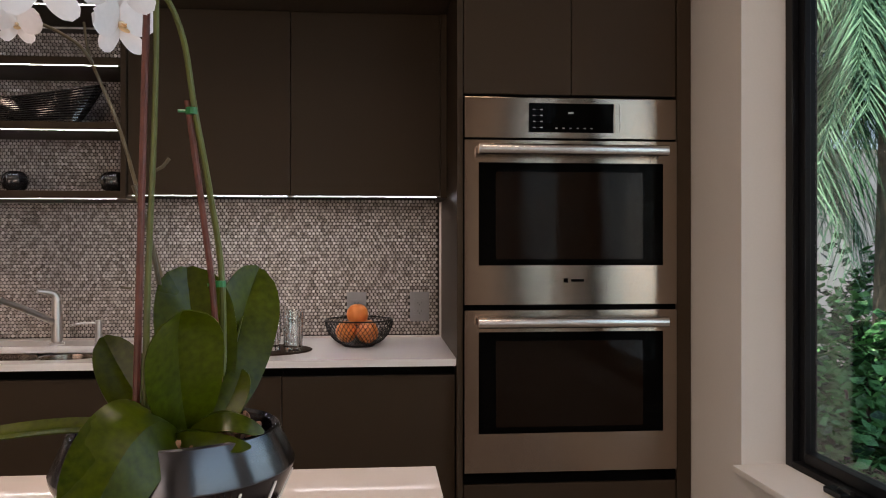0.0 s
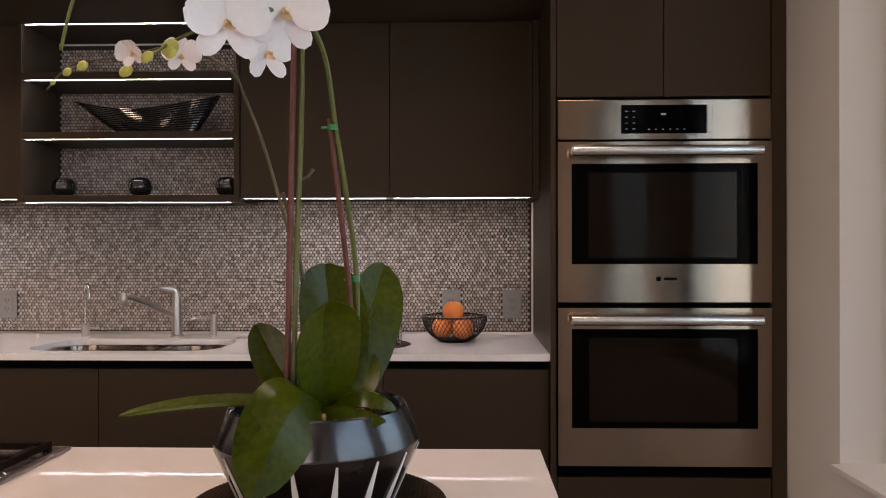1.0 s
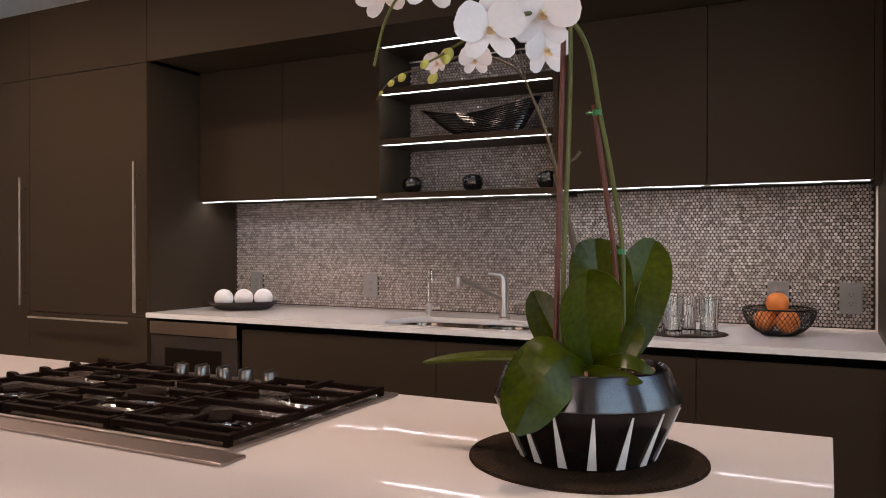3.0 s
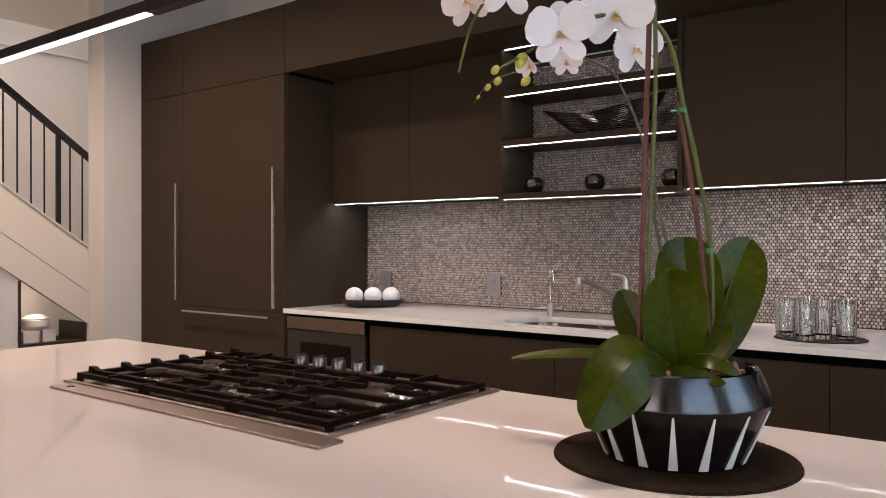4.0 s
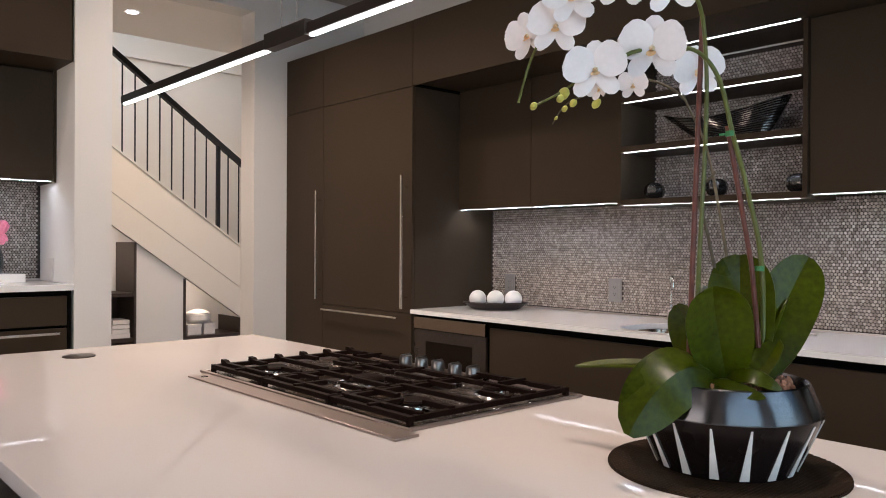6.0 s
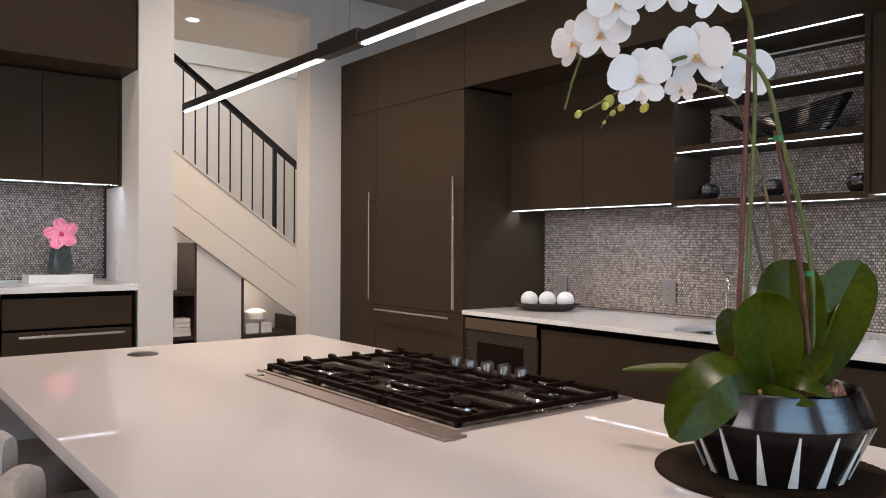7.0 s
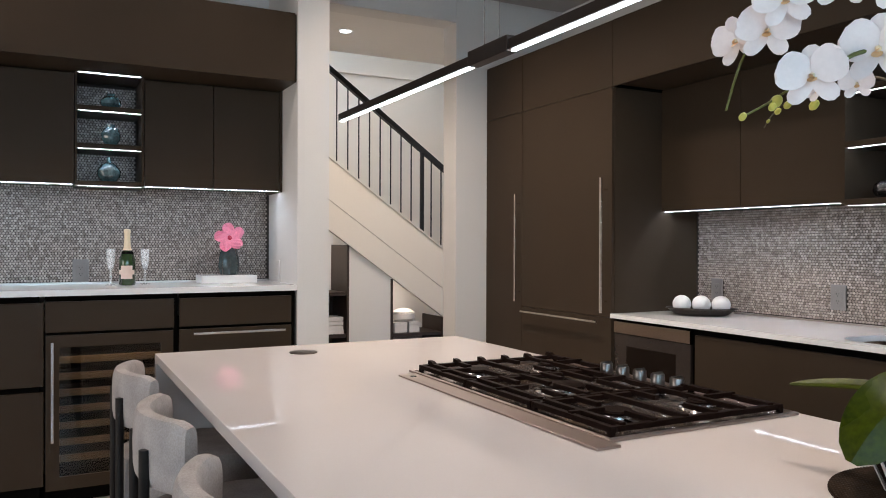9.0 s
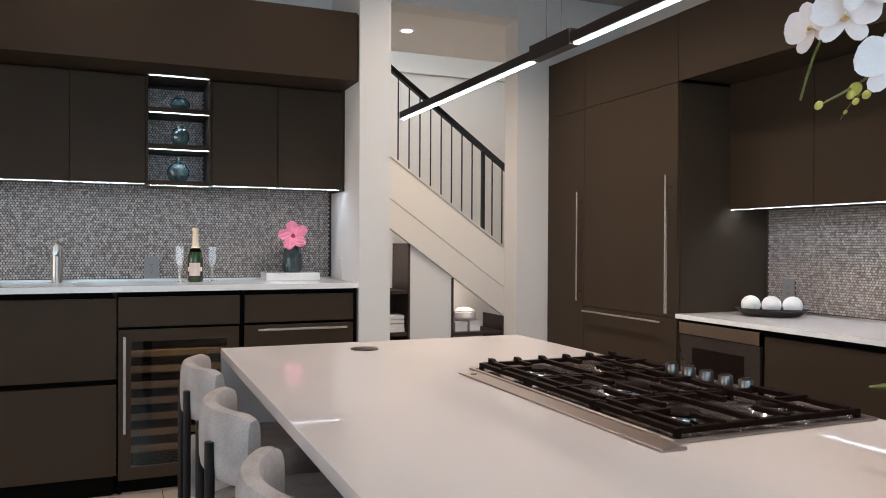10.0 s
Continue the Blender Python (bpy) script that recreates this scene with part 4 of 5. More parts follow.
# ---- sink fittings and things on the sink counter ----
CZ = 0.90
faucet = thing("pull_out_faucet", "satin nickel single-lever pull-out kitchen faucet", "faucet", (-0.83, 3.30, CZ))
part("faucet_body", turned([(0, 0), (0.029, 0), (0.029, 0.006), (0.022, 0.01), (0.0195, 0.15), (0.019, 0.175), (0, 0.18)], (-0.83, 3.295, CZ), 24), NICKEL, faucet, "", True)
part("spout", tube([(-0.838, 3.288, CZ + 0.092), (-0.90, 3.205, CZ + 0.142), (-0.962, 3.105, CZ + 0.192)], (0.015, 0.011), 14, None, 4), NICKEL, faucet, "", True)
part("spray_head", turned([(0, 0.055), (0.012, 0.054), (0.015, 0.045), (0.0165, 0.004), (0.014, 0), (0, 0)], (-0.972, 3.092, CZ + 0.148), 18), NICKEL, faucet, "", True)
part("lever", tube([(-0.83, 3.295, CZ + 0.176), (-0.84, 3.285, CZ + 0.205), (-0.885, 3.245, CZ + 0.216)], (0.019, 0.008), 12, None, 3), NICKEL, faucet, "", True)
filt = thing("filtered_water_tap", "slim gooseneck filtered-water tap in polished steel", "tap", (-1.235, 3.30, CZ))
part("tap_body", turned([(0, 0), (0.017, 0), (0.017, 0.05), (0.012, 0.056), (0.008, 0.06), (0, 0.06)], (-1.235, 3.30, CZ), 18), NICKEL, filt, "", True)
part("gooseneck", tube([(-1.235, 3.30, CZ + 0.055), (-1.235, 3.30, CZ + 0.19), (-1.225, 3.285, CZ + 0.225), (-1.205, 3.262, CZ + 0.23), (-1.19, 3.245, CZ + 0.21), (-1.186, 3.24, CZ + 0.175)], 0.0055, 10, None, 5), CHROME, filt, "", True)
part("cross_handle", tube([(-1.29, 3.285, CZ + 0.035), (-1.18, 3.315, CZ + 0.035)], 0.005, 8), NICKEL, filt, "", True)
soap = thing("soap_dispenser", "satin nickel deck-mounted soap dispenser", "soap dispenser", (-0.67, 3.30, CZ))
part("pump_body", turned([(0, 0), (0.017, 0), (0.017, 0.004), (0.0135, 0.008), (0.0135, 0.095), (0, 0.098)], (-0.67, 3.30, CZ), 18), NICKEL, soap, "", True)
part("nozzle", tube([(-0.67, 3.30, CZ + 0.085), (-0.72, 3.25, CZ + 0.088), (-0.745, 3.225, CZ + 0.083)], 0.0045, 8), NICKEL, soap, "", True)
part("air_gap_cap", turned([(0, 0), (0.02, 0), (0.02, 0.008), (0, 0.010)], (-0.53, 3.24, CZ + 0.0005), 18), NICKEL, soap, "", True)

# tumblers on a round mat
WOVEN = material("dark_brown_woven_mat", (0.022, 0.012, 0.006), 0.8, vary=0.6, scale=40, fine=260, bump=0.6, spec=0.15)
mat2 = thing("round_tray_mat", "round dark brown woven mat under the tumblers", "mat", (0.05, 3.06, CZ))
part("mat_disc", turned([(0, 0.004), (0.155, 0.004), (0.16, 0.002), (0.16, 0.0005), (0, 0.0005)], (0.045, 3.045, CZ), 48), WOVEN, mat2)
TUMBLER = material("clear_tumbler_glass", (0.96, 0.98, 0.98), 0.02, vary=0.0, transmission=1.0)
for i, (x, y) in enumerate(((-0.075, 3.03), (-0.01, 3.115), (0.055, 3.02), (0.125, 3.09), (0.015, 2.945), (-0.085, 3.12), (0.14, 2.995))):
    g = thing("glass_tumbler", "clear straight glass tumbler with a thick base", "glass", (x, y, CZ + 0.0045), "tumblers on the round mat")
    q = part("glass_body", turned([(0, 0), (0.031, 0), (0.033, 0.003), (0.0375, 0.145), (0.0357, 0.145), (0.031, 0.022), (0.02, 0.016), (0, 0.015)], (x, y, CZ + 0.0045), 24), TUMBLER, g, "", True)
    q.visible_shadow = False

# wire bowl with oranges
WIRE = material("black_wire", (0.012, 0.011, 0.011), 0.4, 0.4, vary=0.1)
ORANGE = material("orange_peel", (0.80, 0.24, 0.055), 0.42, vary=0.14, scale=10, fine=500, bump=0.5)
OX, OY = 0.378, 3.155
wire = thing("wire_fruit_bowl", "round black wire-mesh fruit bowl holding oranges", "bowl", (OX, OY, CZ))
part("base_disc", turned([(0, 0.001), (0.062, 0.001), (0.066, 0.005), (0.062, 0.010), (0, 0.009)], (OX, OY, CZ), 32), WIRE, wire)
prof = lambda t: (0.060 + 0.073 * math.sin(t * math.pi / 2) ** 0.9, 0.006 + 0.098 * t ** 1.35)
part("rim_wire", tube([(OX + prof(1)[0] * math.cos(a), OY + prof(1)[0] * math.sin(a), CZ + prof(1)[1]) for a in (2 * math.pi * k / 40 for k in range(41))], 0.0032, 6), WIRE, wire)
mesh_bm = bmesh.new()
for k in range(44):
    for s in (-1, 1):
        pts = []
        for i in range(7):
            r, z = prof(i / 6)
            a = 2 * math.pi * k / 44 + s * 0.65 * i / 6
            pts.append((OX + r * math.cos(a), OY + r * math.sin(a), CZ + z))
        tube(pts, 0.0014, 4, mesh_bm)
tagged(part("wire_mesh", mesh_bm, WIRE, wire, "fine crossed black wires"), kind="stuff")
for dx, dy, dz in ((-0.050, 0.0, 0.056), (0.034, -0.041, 0.056), (0.03, 0.050, 0.056), (-0.006, 0.0, 0.124)):
    o = thing("orange", "ripe whole orange in the wire bowl", "orange", (OX + dx, OY + dy, CZ + dz), "oranges in the bowl")
    bm = turned([(k * 1.13, z * 1.13) for k, z in ((0.0, -0.0375), (0.012, -0.036), (0.024, -0.029), (0.034, -0.017), (0.0385, 0.0), (0.034, 0.018), (0.024, 0.030), (0.012, 0.0355), (0.004, 0.0355), (0, 0.0345))], (OX + dx, OY + dy, CZ + dz), 24)
    part("peel", bm, ORANGE, o, "", True)
    part("stem_scar", turned([(0, 0.0395), (0.003, 0.0405), (0.0025, 0.042), (0, 0.0425)], (OX + dx, OY + dy, CZ + dz), 8), GREEN_GLASS, o)

# tray with white balls
TRAYW = material("dark_carved_wood", (0.018, 0.012, 0.010), 0.5, vary=0.4, scale=15, fine=120, bump=0.4)
WHITE_BALL = material("matt_white_ceramic", (0.80, 0.80, 0.80), 0.45, vary=0.04, scale=20)
tr = thing("oval_wood_tray", "shallow dark carved tray holding white balls", "tray", (-2.29, 3.145, CZ))
tm = turned([(0, 0.002), (0.105, 0.002), (0.13, 0.008), (0.165, 0.038), (0.175, 0.040), (0.172, 0.046), (0.155, 0.040), (0.12, 0.016), (0, 0.012)], (0, 0, 0), 40, None, (1.1, 0.60))
TRM = Matrix.Translation((-2.29, 3.145, CZ)) @ pose(0, 0, 0, 0, 0, 42)
tm.transform(TRM)
part("tray_body", tm, TRAYW, tr, "", True)
for k in (-1, 0, 1):
    at = TRM @ Vector((0.104 * k, 0, 0.063))
    b = thing("white_ball", "smooth white ceramic ball lying in the tray", "ball", at, "white balls in the tray")
    bm = bmesh.new()
    bmesh.ops.create_uvsphere(bm, u_segments=28, v_segments=16, radius=0.0505, matrix=Matrix.Translation(at))
    for v in bm.verts:
        v.co.z = at.z + (v.co.z - at.z) * 0.985
    part("ball_surface", bm, WHITE_BALL, b, "", True)

# things on the open shelves
BLACK_GLOSS = material("black_glazed_ceramic", (0.010, 0.010, 0.011), 0.14, vary=0.4, scale=30, fine=90, coat=0.5, bump=0.3)
for x in (-1.295, -0.965, -0.592):
    b = thing("black_knot_ball", "glossy black ribbed ceramic ball on the open shelf", "ornament", (x, 3.24, 1.505), "black balls on the shelf")
    bm = turned([(0, 0), (0.022, 0.001), (0.040, 0.014), (0.049, 0.038), (0.045, 0.062), (0.030, 0.078), (0.014, 0.083), (0.010, 0.078), (0, 0.077)], (0, 0, 0), 36)
    for v in bm.verts:
        a = math.atan2(v.co.y, v.co.x)
        s = 1 + 0.07 * math.cos(8 * a + 25 * v.co.z)
        v.co.x, v.co.y, v.co.z = v.co.x * s + x, v.co.y * s + 3.24, v.co.z + 1.5055
    part("ball_body", bm, BLACK_GLOSS, b, "", True)
boat = thing("ribbed_boat_bowl", "long black ribbed boat-shaped bowl on the open shelf", "bowl", (-0.96, 3.25, 1.768))
bm = bmesh.new()
NB = 36
rows = []
for i in range(29):
    t = i / 28
    ring = []
    for k in range(NB):
        a = 2 * math.pi * k / NB
        c, s = math.cos(a), math.sin(a)
        lx = 0.156 + 0.157 * t ** 0.9 + 0.003 * (i % 2)
        ly = 0.045 + 0.065 * t ** 0.8 + 0.003 * (i % 2)
        x = c * abs(c) ** 0.35 * lx + -0.046 * t
        lift = t * (0.061 * c * c + 0.010 * c)
        ring.append(bm.verts.new((-0.892 + x, 3.25 + ly * s, 1.7685 + 0.095 * t + lift)))
    rows.append(ring)
for i in range(26, 0, -4):
    ring = []
    for v in rows[i]:
        ring.append(bm.verts.new((-0.938 + (v.co.x + 0.938) * 0.965, 3.25 + (v.co.y - 3.25) * 0.90, v.co.z + 0.006)))
    rows.append(ring)
for a, b in zip(rows, rows[1:]):
    for k in range(NB):
        bm.faces.new((a[k], a[(k + 1) % NB], b[(k + 1) % NB], b[k]))
bm.faces.new(rows[0]), bm.faces.new(rows[-1])
part("bowl_body", bm, BLACK_GLOSS, boat, "", False)

# ---- orchid in its pot on a woven mat ----
PC = Vector((0.212, 1.068, 0))
PP = Vector((0.207, 1.097, 0))
RIGHT, AWAY = Vector((0.934, 0.357, 0)), Vector((-0.357, 0.934, 0))


def at_plant(u, w, z):
    return PC + u * RIGHT + w * AWAY + Vector((0, 0, z))


pm = thing("round_placemat", "round dark brown woven placemat on the island", "placemat", (PP.x, PP.y, IZ))
part("mat_disc", turned([(0, 0.0035), (0.180, 0.0035), (0.186, 0.002), (0.186, 0.0005), (0, 0.0005)], (PP.x, PP.y, IZ), 64), WOVEN, pm)
ridges = bmesh.new()
for k in range(-26, 27):
    d = 0.0068 * k
    h = math.sqrt(0.184 ** 2 - d * d)
    for s_ in (0, 1):
        ends = [(PP.x + u, PP.y + d, IZ + 0.0036) for u in (-h, h)] if s_ == 0 else [(PP.x + d, PP.y + u, IZ + 0.0030) for u in (-h, h)]
        tube(ends, 0.0022, 5, ridges)
tagged(part("woven_cord", ridges, WOVEN, pm, "crossed woven cord"), kind="stuff")
POT_METAL = material("burnished_pewter_band", (0.088, 0.090, 0.098), 0.24, 1.0, vary=0.12, scale=5, fine=200, grain=(1, 1, 30), brushed=0.75)
POT_DARK = material("dark_brown_lacquer", (0.007, 0.0045, 0.004), 0.18, vary=0.35, scale=8, spec=0.14)
INLAY = material("pearl_white_inlay", (0.62, 0.60, 0.57), 0.3, vary=0.12, scale=20)
pot = thing("faceted_planter", "dark lacquer planter with pewter shoulder and pearl inlay strips", "planter", (PP.x, PP.y, IZ + 0.004))
PB = (PP.x, PP.y, IZ + 0.006)
part("lower_body", turned([(0, 0), (0.103, 0), (0.107, 0.004), (0.1445, 0.090), (0.1455, 0.093)], PB, 64), POT_DARK, pot, "dark brown lacquered flank", True)
part("shoulder", turned([(0.1456, 0.0932), (0.146, 0.096), (0.126, 0.140), (0.122, 0.142), (0.117, 0.138), (0.114, 0.118), (0, 0.118)], PB, 64), POT_METAL, pot, "burnished pewter shoulder band", True)
for k in range(16):
    a = radians(22.5 * k - 70)
    bm = bmesh.new()
    ra, rb = Vector((math.cos(a), math.sin(a), 0)), Vector((-math.sin(a), math.cos(a), 0))
    for r, z, h in ((0.1074, 0.004, 0.0070), (0.1439, 0.087, 0.0014)):
        for s in (-1, 1):
            for out in (0.0, 0.0016):
                bm.verts.new(Vector(PB) + ra * (r + out) + rb * s * h + Vector((0, 0, z)))
    bmesh.ops.convex_hull(bm, input=bm.verts)
    part("inlay_strip", bm, INLAY, pot, "pearl white tapered strip")
BARK = material("orchid_bark", (0.34, 0.16, 0.10), 0.8, vary=0.5, scale=60, per_island=0.5, bump=0.4)
bark = bmesh.new()
rng = random.Random(5)
for _ in range(260):
    r, a = 0.104 * math.sqrt(rng.random()), rng.uniform(0, 6.283)
    tmp = bmesh.new()
    bmesh.ops.create_icosphere(tmp, subdivisions=1, radius=1)
    tmp.transform(Matrix.Translation((PP.x + r * math.cos(a), PP.y + r * math.sin(a), IZ + 0.134 + rng.uniform(0, 0.014))) @ pose(0, 0, 0, rng.uniform(0, 360), rng.uniform(0, 360), 0) @ Matrix.Diagonal((rng.uniform(0.005, 0.011), rng.uniform(0.004, 0.007), 0.003, 1)))
    join(bark, tmp)
tagged(part("bark_chips", bark, BARK, pot, "reddish brown bark chips"), kind="stuff")

LEAF = material("orchid_leaf_green", (0.013, 0.024, 0.0007), 0.28, vary=0.3, scale=9, fine=110, bump=0.06, second=(0.056, 0.070, 0.0012), spec=0.16)
STEM = material("orchid_stem_green", (0.085, 0.095, 0.013), 0.45, vary=0.3, scale=25)
STAKE = material("reddish_brown_stake", (0.11, 0.026, 0.015), 0.5, vary=0.4, scale=30)
STEM_DARK = material("brown_green_stem", (0.075, 0.058, 0.030), 0.5, vary=0.35, scale=30)
WHITE_PETAL = material("white_orchid_petal", (0.78, 0.715, 0.70), 0.5, vary=0.06, scale=25, fine=140, bump=0.1)
LIP = material("yellow_orange_lip", (0.74, 0.50, 0.27), 0.5, vary=0.3, scale=90)
LIP_PALE = material("cream_column", (0.78, 0.66, 0.46), 0.5, vary=0.1, scale=60)
BUD = material("green_orchid_bud", (0.46, 0.44, 0.09), 0.45, vary=0.25, scale=40)
TIE = material("green_plastic_clip", (0.012, 0.16, 0.045), 0.4, vary=0.1)
orchid = thing("orchid_plant", "tall white moth orchid with broad green leaves, tied to stakes", "plant", (PC.x, PC.y, 1.05))


def leaf(base, mid, tip, width, side, fold=0.18, tipness=0.62):
    """A broad strap leaf along a bent midrib; side is its width's direction."""
    b, c, t = at_plant(*base), at_plant(*mid), at_plant(*tip)
    side = (side[0] * RIGHT + side[1] * AWAY + Vector((0, 0, side[2] if len(side) > 2 else 0))).normalized()
    n, m = 18, 8
    bm = bmesh.new()
    rows = []
    for i in range(n + 1):
        s = i / n
        p = b * (1 - s) ** 2 + c * 2 * s * (1 - s) + t * s * s
        d = ((c - b) * (1 - s) + (t - c) * s).normalized()
        sd = (side - d * side.dot(d)).normalized()
        nr = sd.cross(d)
        e = (s - 0.56) / (0.56 if s < 0.56 else 0.445)
        w = width * max(0.0, 1 - abs(e) ** 2.3) ** 0.5
        w = max(w, width * (0.40 if s < 0.3 else 0.0))
        if i == n:
            w = width * 0.16
        rows.append([(p + sd * (q * w / 2) + nr * fold * w * (abs(q) ** 0.9 - 0.5 + 0.06 * math.sin(5 * s + 3 * q))) for q in (2 * j / m - 1 for j in range(m + 1))])
    top = [[bm.verts.new(v) for v in r] for r in rows]
    for a, e in zip(top, top[1:]):
        for j in range(m):
            bm.faces.new((a[j], a[j + 1], e[j + 1], e[j]))
    bmesh.ops.recalc_face_normals(bm, faces=bm.faces)
    bmesh.ops.solidify(bm, geom=list(bm.faces), thickness=0.0018)
    return part("leaf", bm, LEAF, orchid, "", True)


leaf((0.015, -0.01, 1.055), (0.0, -0.035, 1.15), (0.0, -0.075, 1.212), 0.102, (1, 0.45))
leaf((0.03, 0.02, 1.055), (0.03, 0.02, 1.18), (0.022, 0.068, 1.258), 0.104, (1, 0.15))
leaf((0.045, 0.03, 1.055), (0.085, 0.045, 1.16), (0.125, 0.105, 1.255), 0.098, (0.85, 0.2, -0.5))
leaf((0.055, 0.05, 1.055), (0.085, 0.07, 1.10), (0.105, 0.10, 1.195), 0.075, (0.5, 0.8))
leaf((-0.01, 0.03, 1.055), (-0.04, 0.04, 1.09), (-0.078, 0.065, 1.172), 0.066, (0.8, 0.1, 0.4))
leaf((0.0, -0.02, 1.062), (-0.050, -0.100, 1.125), (-0.106, -0.160, 0.992), 0.100, (0.62, -0.2, -0.70), 0.16)
leaf((-0.02, 0.03, 1.06), (-0.13, 0.06, 1.076), (-0.262, 0.080, 1.050), 0.034, (0.3, 0.9, 0.35), 0.12, 0.75)
leaf((0.01, -0.03, 1.06), (0.045, -0.06, 1.105), (0.095, -0.062, 1.062), 0.046, (0.1, 0.9, 0.3), 0.25)
leaf((0.035, -0.015, 1.055), (0.062, -0.01, 1.08), (0.085, 0.025, 1.125), 0.045, (1, -0.3), 0.2)
leaf((-0.01, -0.03, 1.06), (0.02, -0.075, 1.075), (0.075, -0.085, 1.052), 0.038, (0.1, 0.9, 0.3), 0.3)

part("stake", tube([at_plant(-0.046, -0.016, 1.05), at_plant(-0.030, 0.004, 1.645)], 0.0043, 8), STAKE, orchid, "reddish brown stake", True)
part("stake", tube([at_plant(0.062, 0.02, 1.05), at_plant(0.046, 0.012, 1.24), at_plant(0.012, -0.022, 1.46)], 0.004, 8), STAKE, orchid, "reddish brown stake", True)
part("stake", tube([at_plant(0.02, 0.06, 1.06), at_plant(-0.028, 0.035, 1.31), at_plant(-0.045, 0.03, 1.36)], 0.003, 8), STEM_DARK, orchid, "thin dark stake", True)
W = lambda x, y, z: Vector((x, y, z))
S1 = [at_plant(-0.036, -0.012, 1.055), at_plant(-0.031, -0.006, 1.25), at_plant(-0.024, -0.003, 1.42), at_plant(-0.022, -0.008, 1.56), at_plant(-0.03, -0.05, 1.655), W(0.19, 0.93, 1.685), W(0.15, 0.885, 1.675), W(0.08, 0.875, 1.655), W(0.0, 0.90, 1.635), W(-0.045, 0.905, 1.59), W(-0.052, 0.88, 1.512)]
S2 = [at_plant(0.062, 0.028, 1.055), at_plant(0.060, 0.022, 1.24), at_plant(0.040, 0.0, 1.36), at_plant(0.020, -0.026, 1.448), at_plant(0.004, -0.05, 1.525), at_plant(-0.02, -0.085, 1.562), at_plant(-0.05, -0.125, 1.565), W(0.195, 0.845, 1.545), W(0.165, 0.83, 1.52)]
S3 = [at_plant(0.01, 0.055, 1.06), W(0.185, 1.16, 1.18), W(0.13, 1.22, 1.33), W(0.085, 1.25, 1.46), W(0.055, 1.225, 1.55), W(0.05, 1.215, 1.598)]
S4 = [W(0.057, 1.226, 1.545), W(0.045, 1.20, 1.565), W(0.0, 1.19, 1.588), W(-0.045, 1.175, 1.592), W(-0.09, 1.175, 1.583), W(-0.14, 1.185, 1.579), W(-0.19, 1.195, 1.575), W(-0.222, 1.20, 1.560), W(-0.246, 1.201, 1.533)]
S5 = [W(0.165, 0.80, 1.530), W(0.135, 0.81, 1.515), W(0.105, 0.808, 1.500), W(0.108, 0.77, 1.482), W(0.111, 0.733, 1.466)]
part("flower_stem", tube(S4, (0.0026, 0.0012), 8, None, 6), STEM_DARK, orchid, "", True)
part("flower_stem", tube(S5, (0.0022, 0.0014), 8, None, 6), STEM, orchid, "", True)
part("flower_stem", tube(S1, (0.0040, 0.002), 8, None, 6), STEM, orchid, "", True)
part("flower_stem", tube(S2, (0.0043, 0.0028), 8, None, 6), STEM, orchid, "", True)
part("flower_stem", tube(S3, (0.0038, 0.0017), 8, None, 6), STEM_DARK, orchid, "", True)
part("side_twig", tube([at_plant(-0.024, 0.0, 1.375), at_plant(-0.014, -0.006, 1.381), at_plant(-0.007, -0.008, 1.391)], (0.002, 0.0024), 6), STEM_DARK, orchid)
part("side_twig", tube([at_plant(-0.050, -0.016, 1.235), at_plant(-0.062, -0.02, 1.237)], 0.0016, 6), STEM_DARK, orchid)
for u, w, z in ((0.057, 0.018, 1.237), (0.0165, -0.025, 1.447), (-0.028, -0.006, 1.10)):
    c = at_plant(u, w, z)
    bm = tube([c + Vector((0, 0, -0.004)), c + Vector((0, 0, 0.004))], 0.0072, 10)
    tube([c + Vector((-0.002, 0, 0)), c + RIGHT * -0.016 + Vector((0, 0, -0.001))], 0.0018, 6, bm)
    part("plant_clip", bm, TIE, orchid, "green plastic clip")


def blossom(at, towards, size=1.0, spin=0.0, open_=1.0):
    m = facing(at, towards, spin) @ Matrix.Diagonal((0.93 * size, 0.93 * size, 0.93 * size, 1))
    core = turned([(0, 0.012), (0.003, 0.011), (0.0045, 0.006), (0.004, 0.0), (0, -0.002)], (0, 0, 0), 10)
    core.transform(m)
    f = part("flower", core, LIP_PALE, orchid, "white orchid flower with a yellow-orange lip", True)
    lean = 14 + 55 * (1 - open_)
    for k, (ang, ln, wd, up) in enumerate(((0, 0.044, 0.030, 0), (140, 0.045, 0.027, -0.001), (-140, 0.045, 0.027, -0.002), (66, 0.048, 0.057, 0.004), (-66, 0.048, 0.057, 0.006))):
        p = petal_mesh(ln, wd, -0.22 if k > 2 else -0.3, 8, 6, 0.0018 if k > 2 else 0.0008, 0.60)
        p.transform(m @ pose(0, 0, up, 0, 0, ang + 3 * math.sin(spin + k)) @ pose(0, 0.002, 0, lean + 5 * math.sin(7 * at[0] * 100 + k), 0, 0))
        part("petal", p, WHITE_PETAL, f, "", True)
    for ang, ln, wd, tilt, mat in ((180, 0.017, 0.014, 40, LIP), (140, 0.012, 0.009, 75, LIP), (-140, 0.012, 0.009, 75, LIP)):
        p = petal_mesh(ln, wd, 0.5, 5, 4)
        p.transform(m @ pose(0, -0.002, 0.004, 0, 0, ang) @ pose(0, 0, 0, tilt, 0, 0))
        part("lip", p, mat, f, "yellow-orange lip", True)
    return f


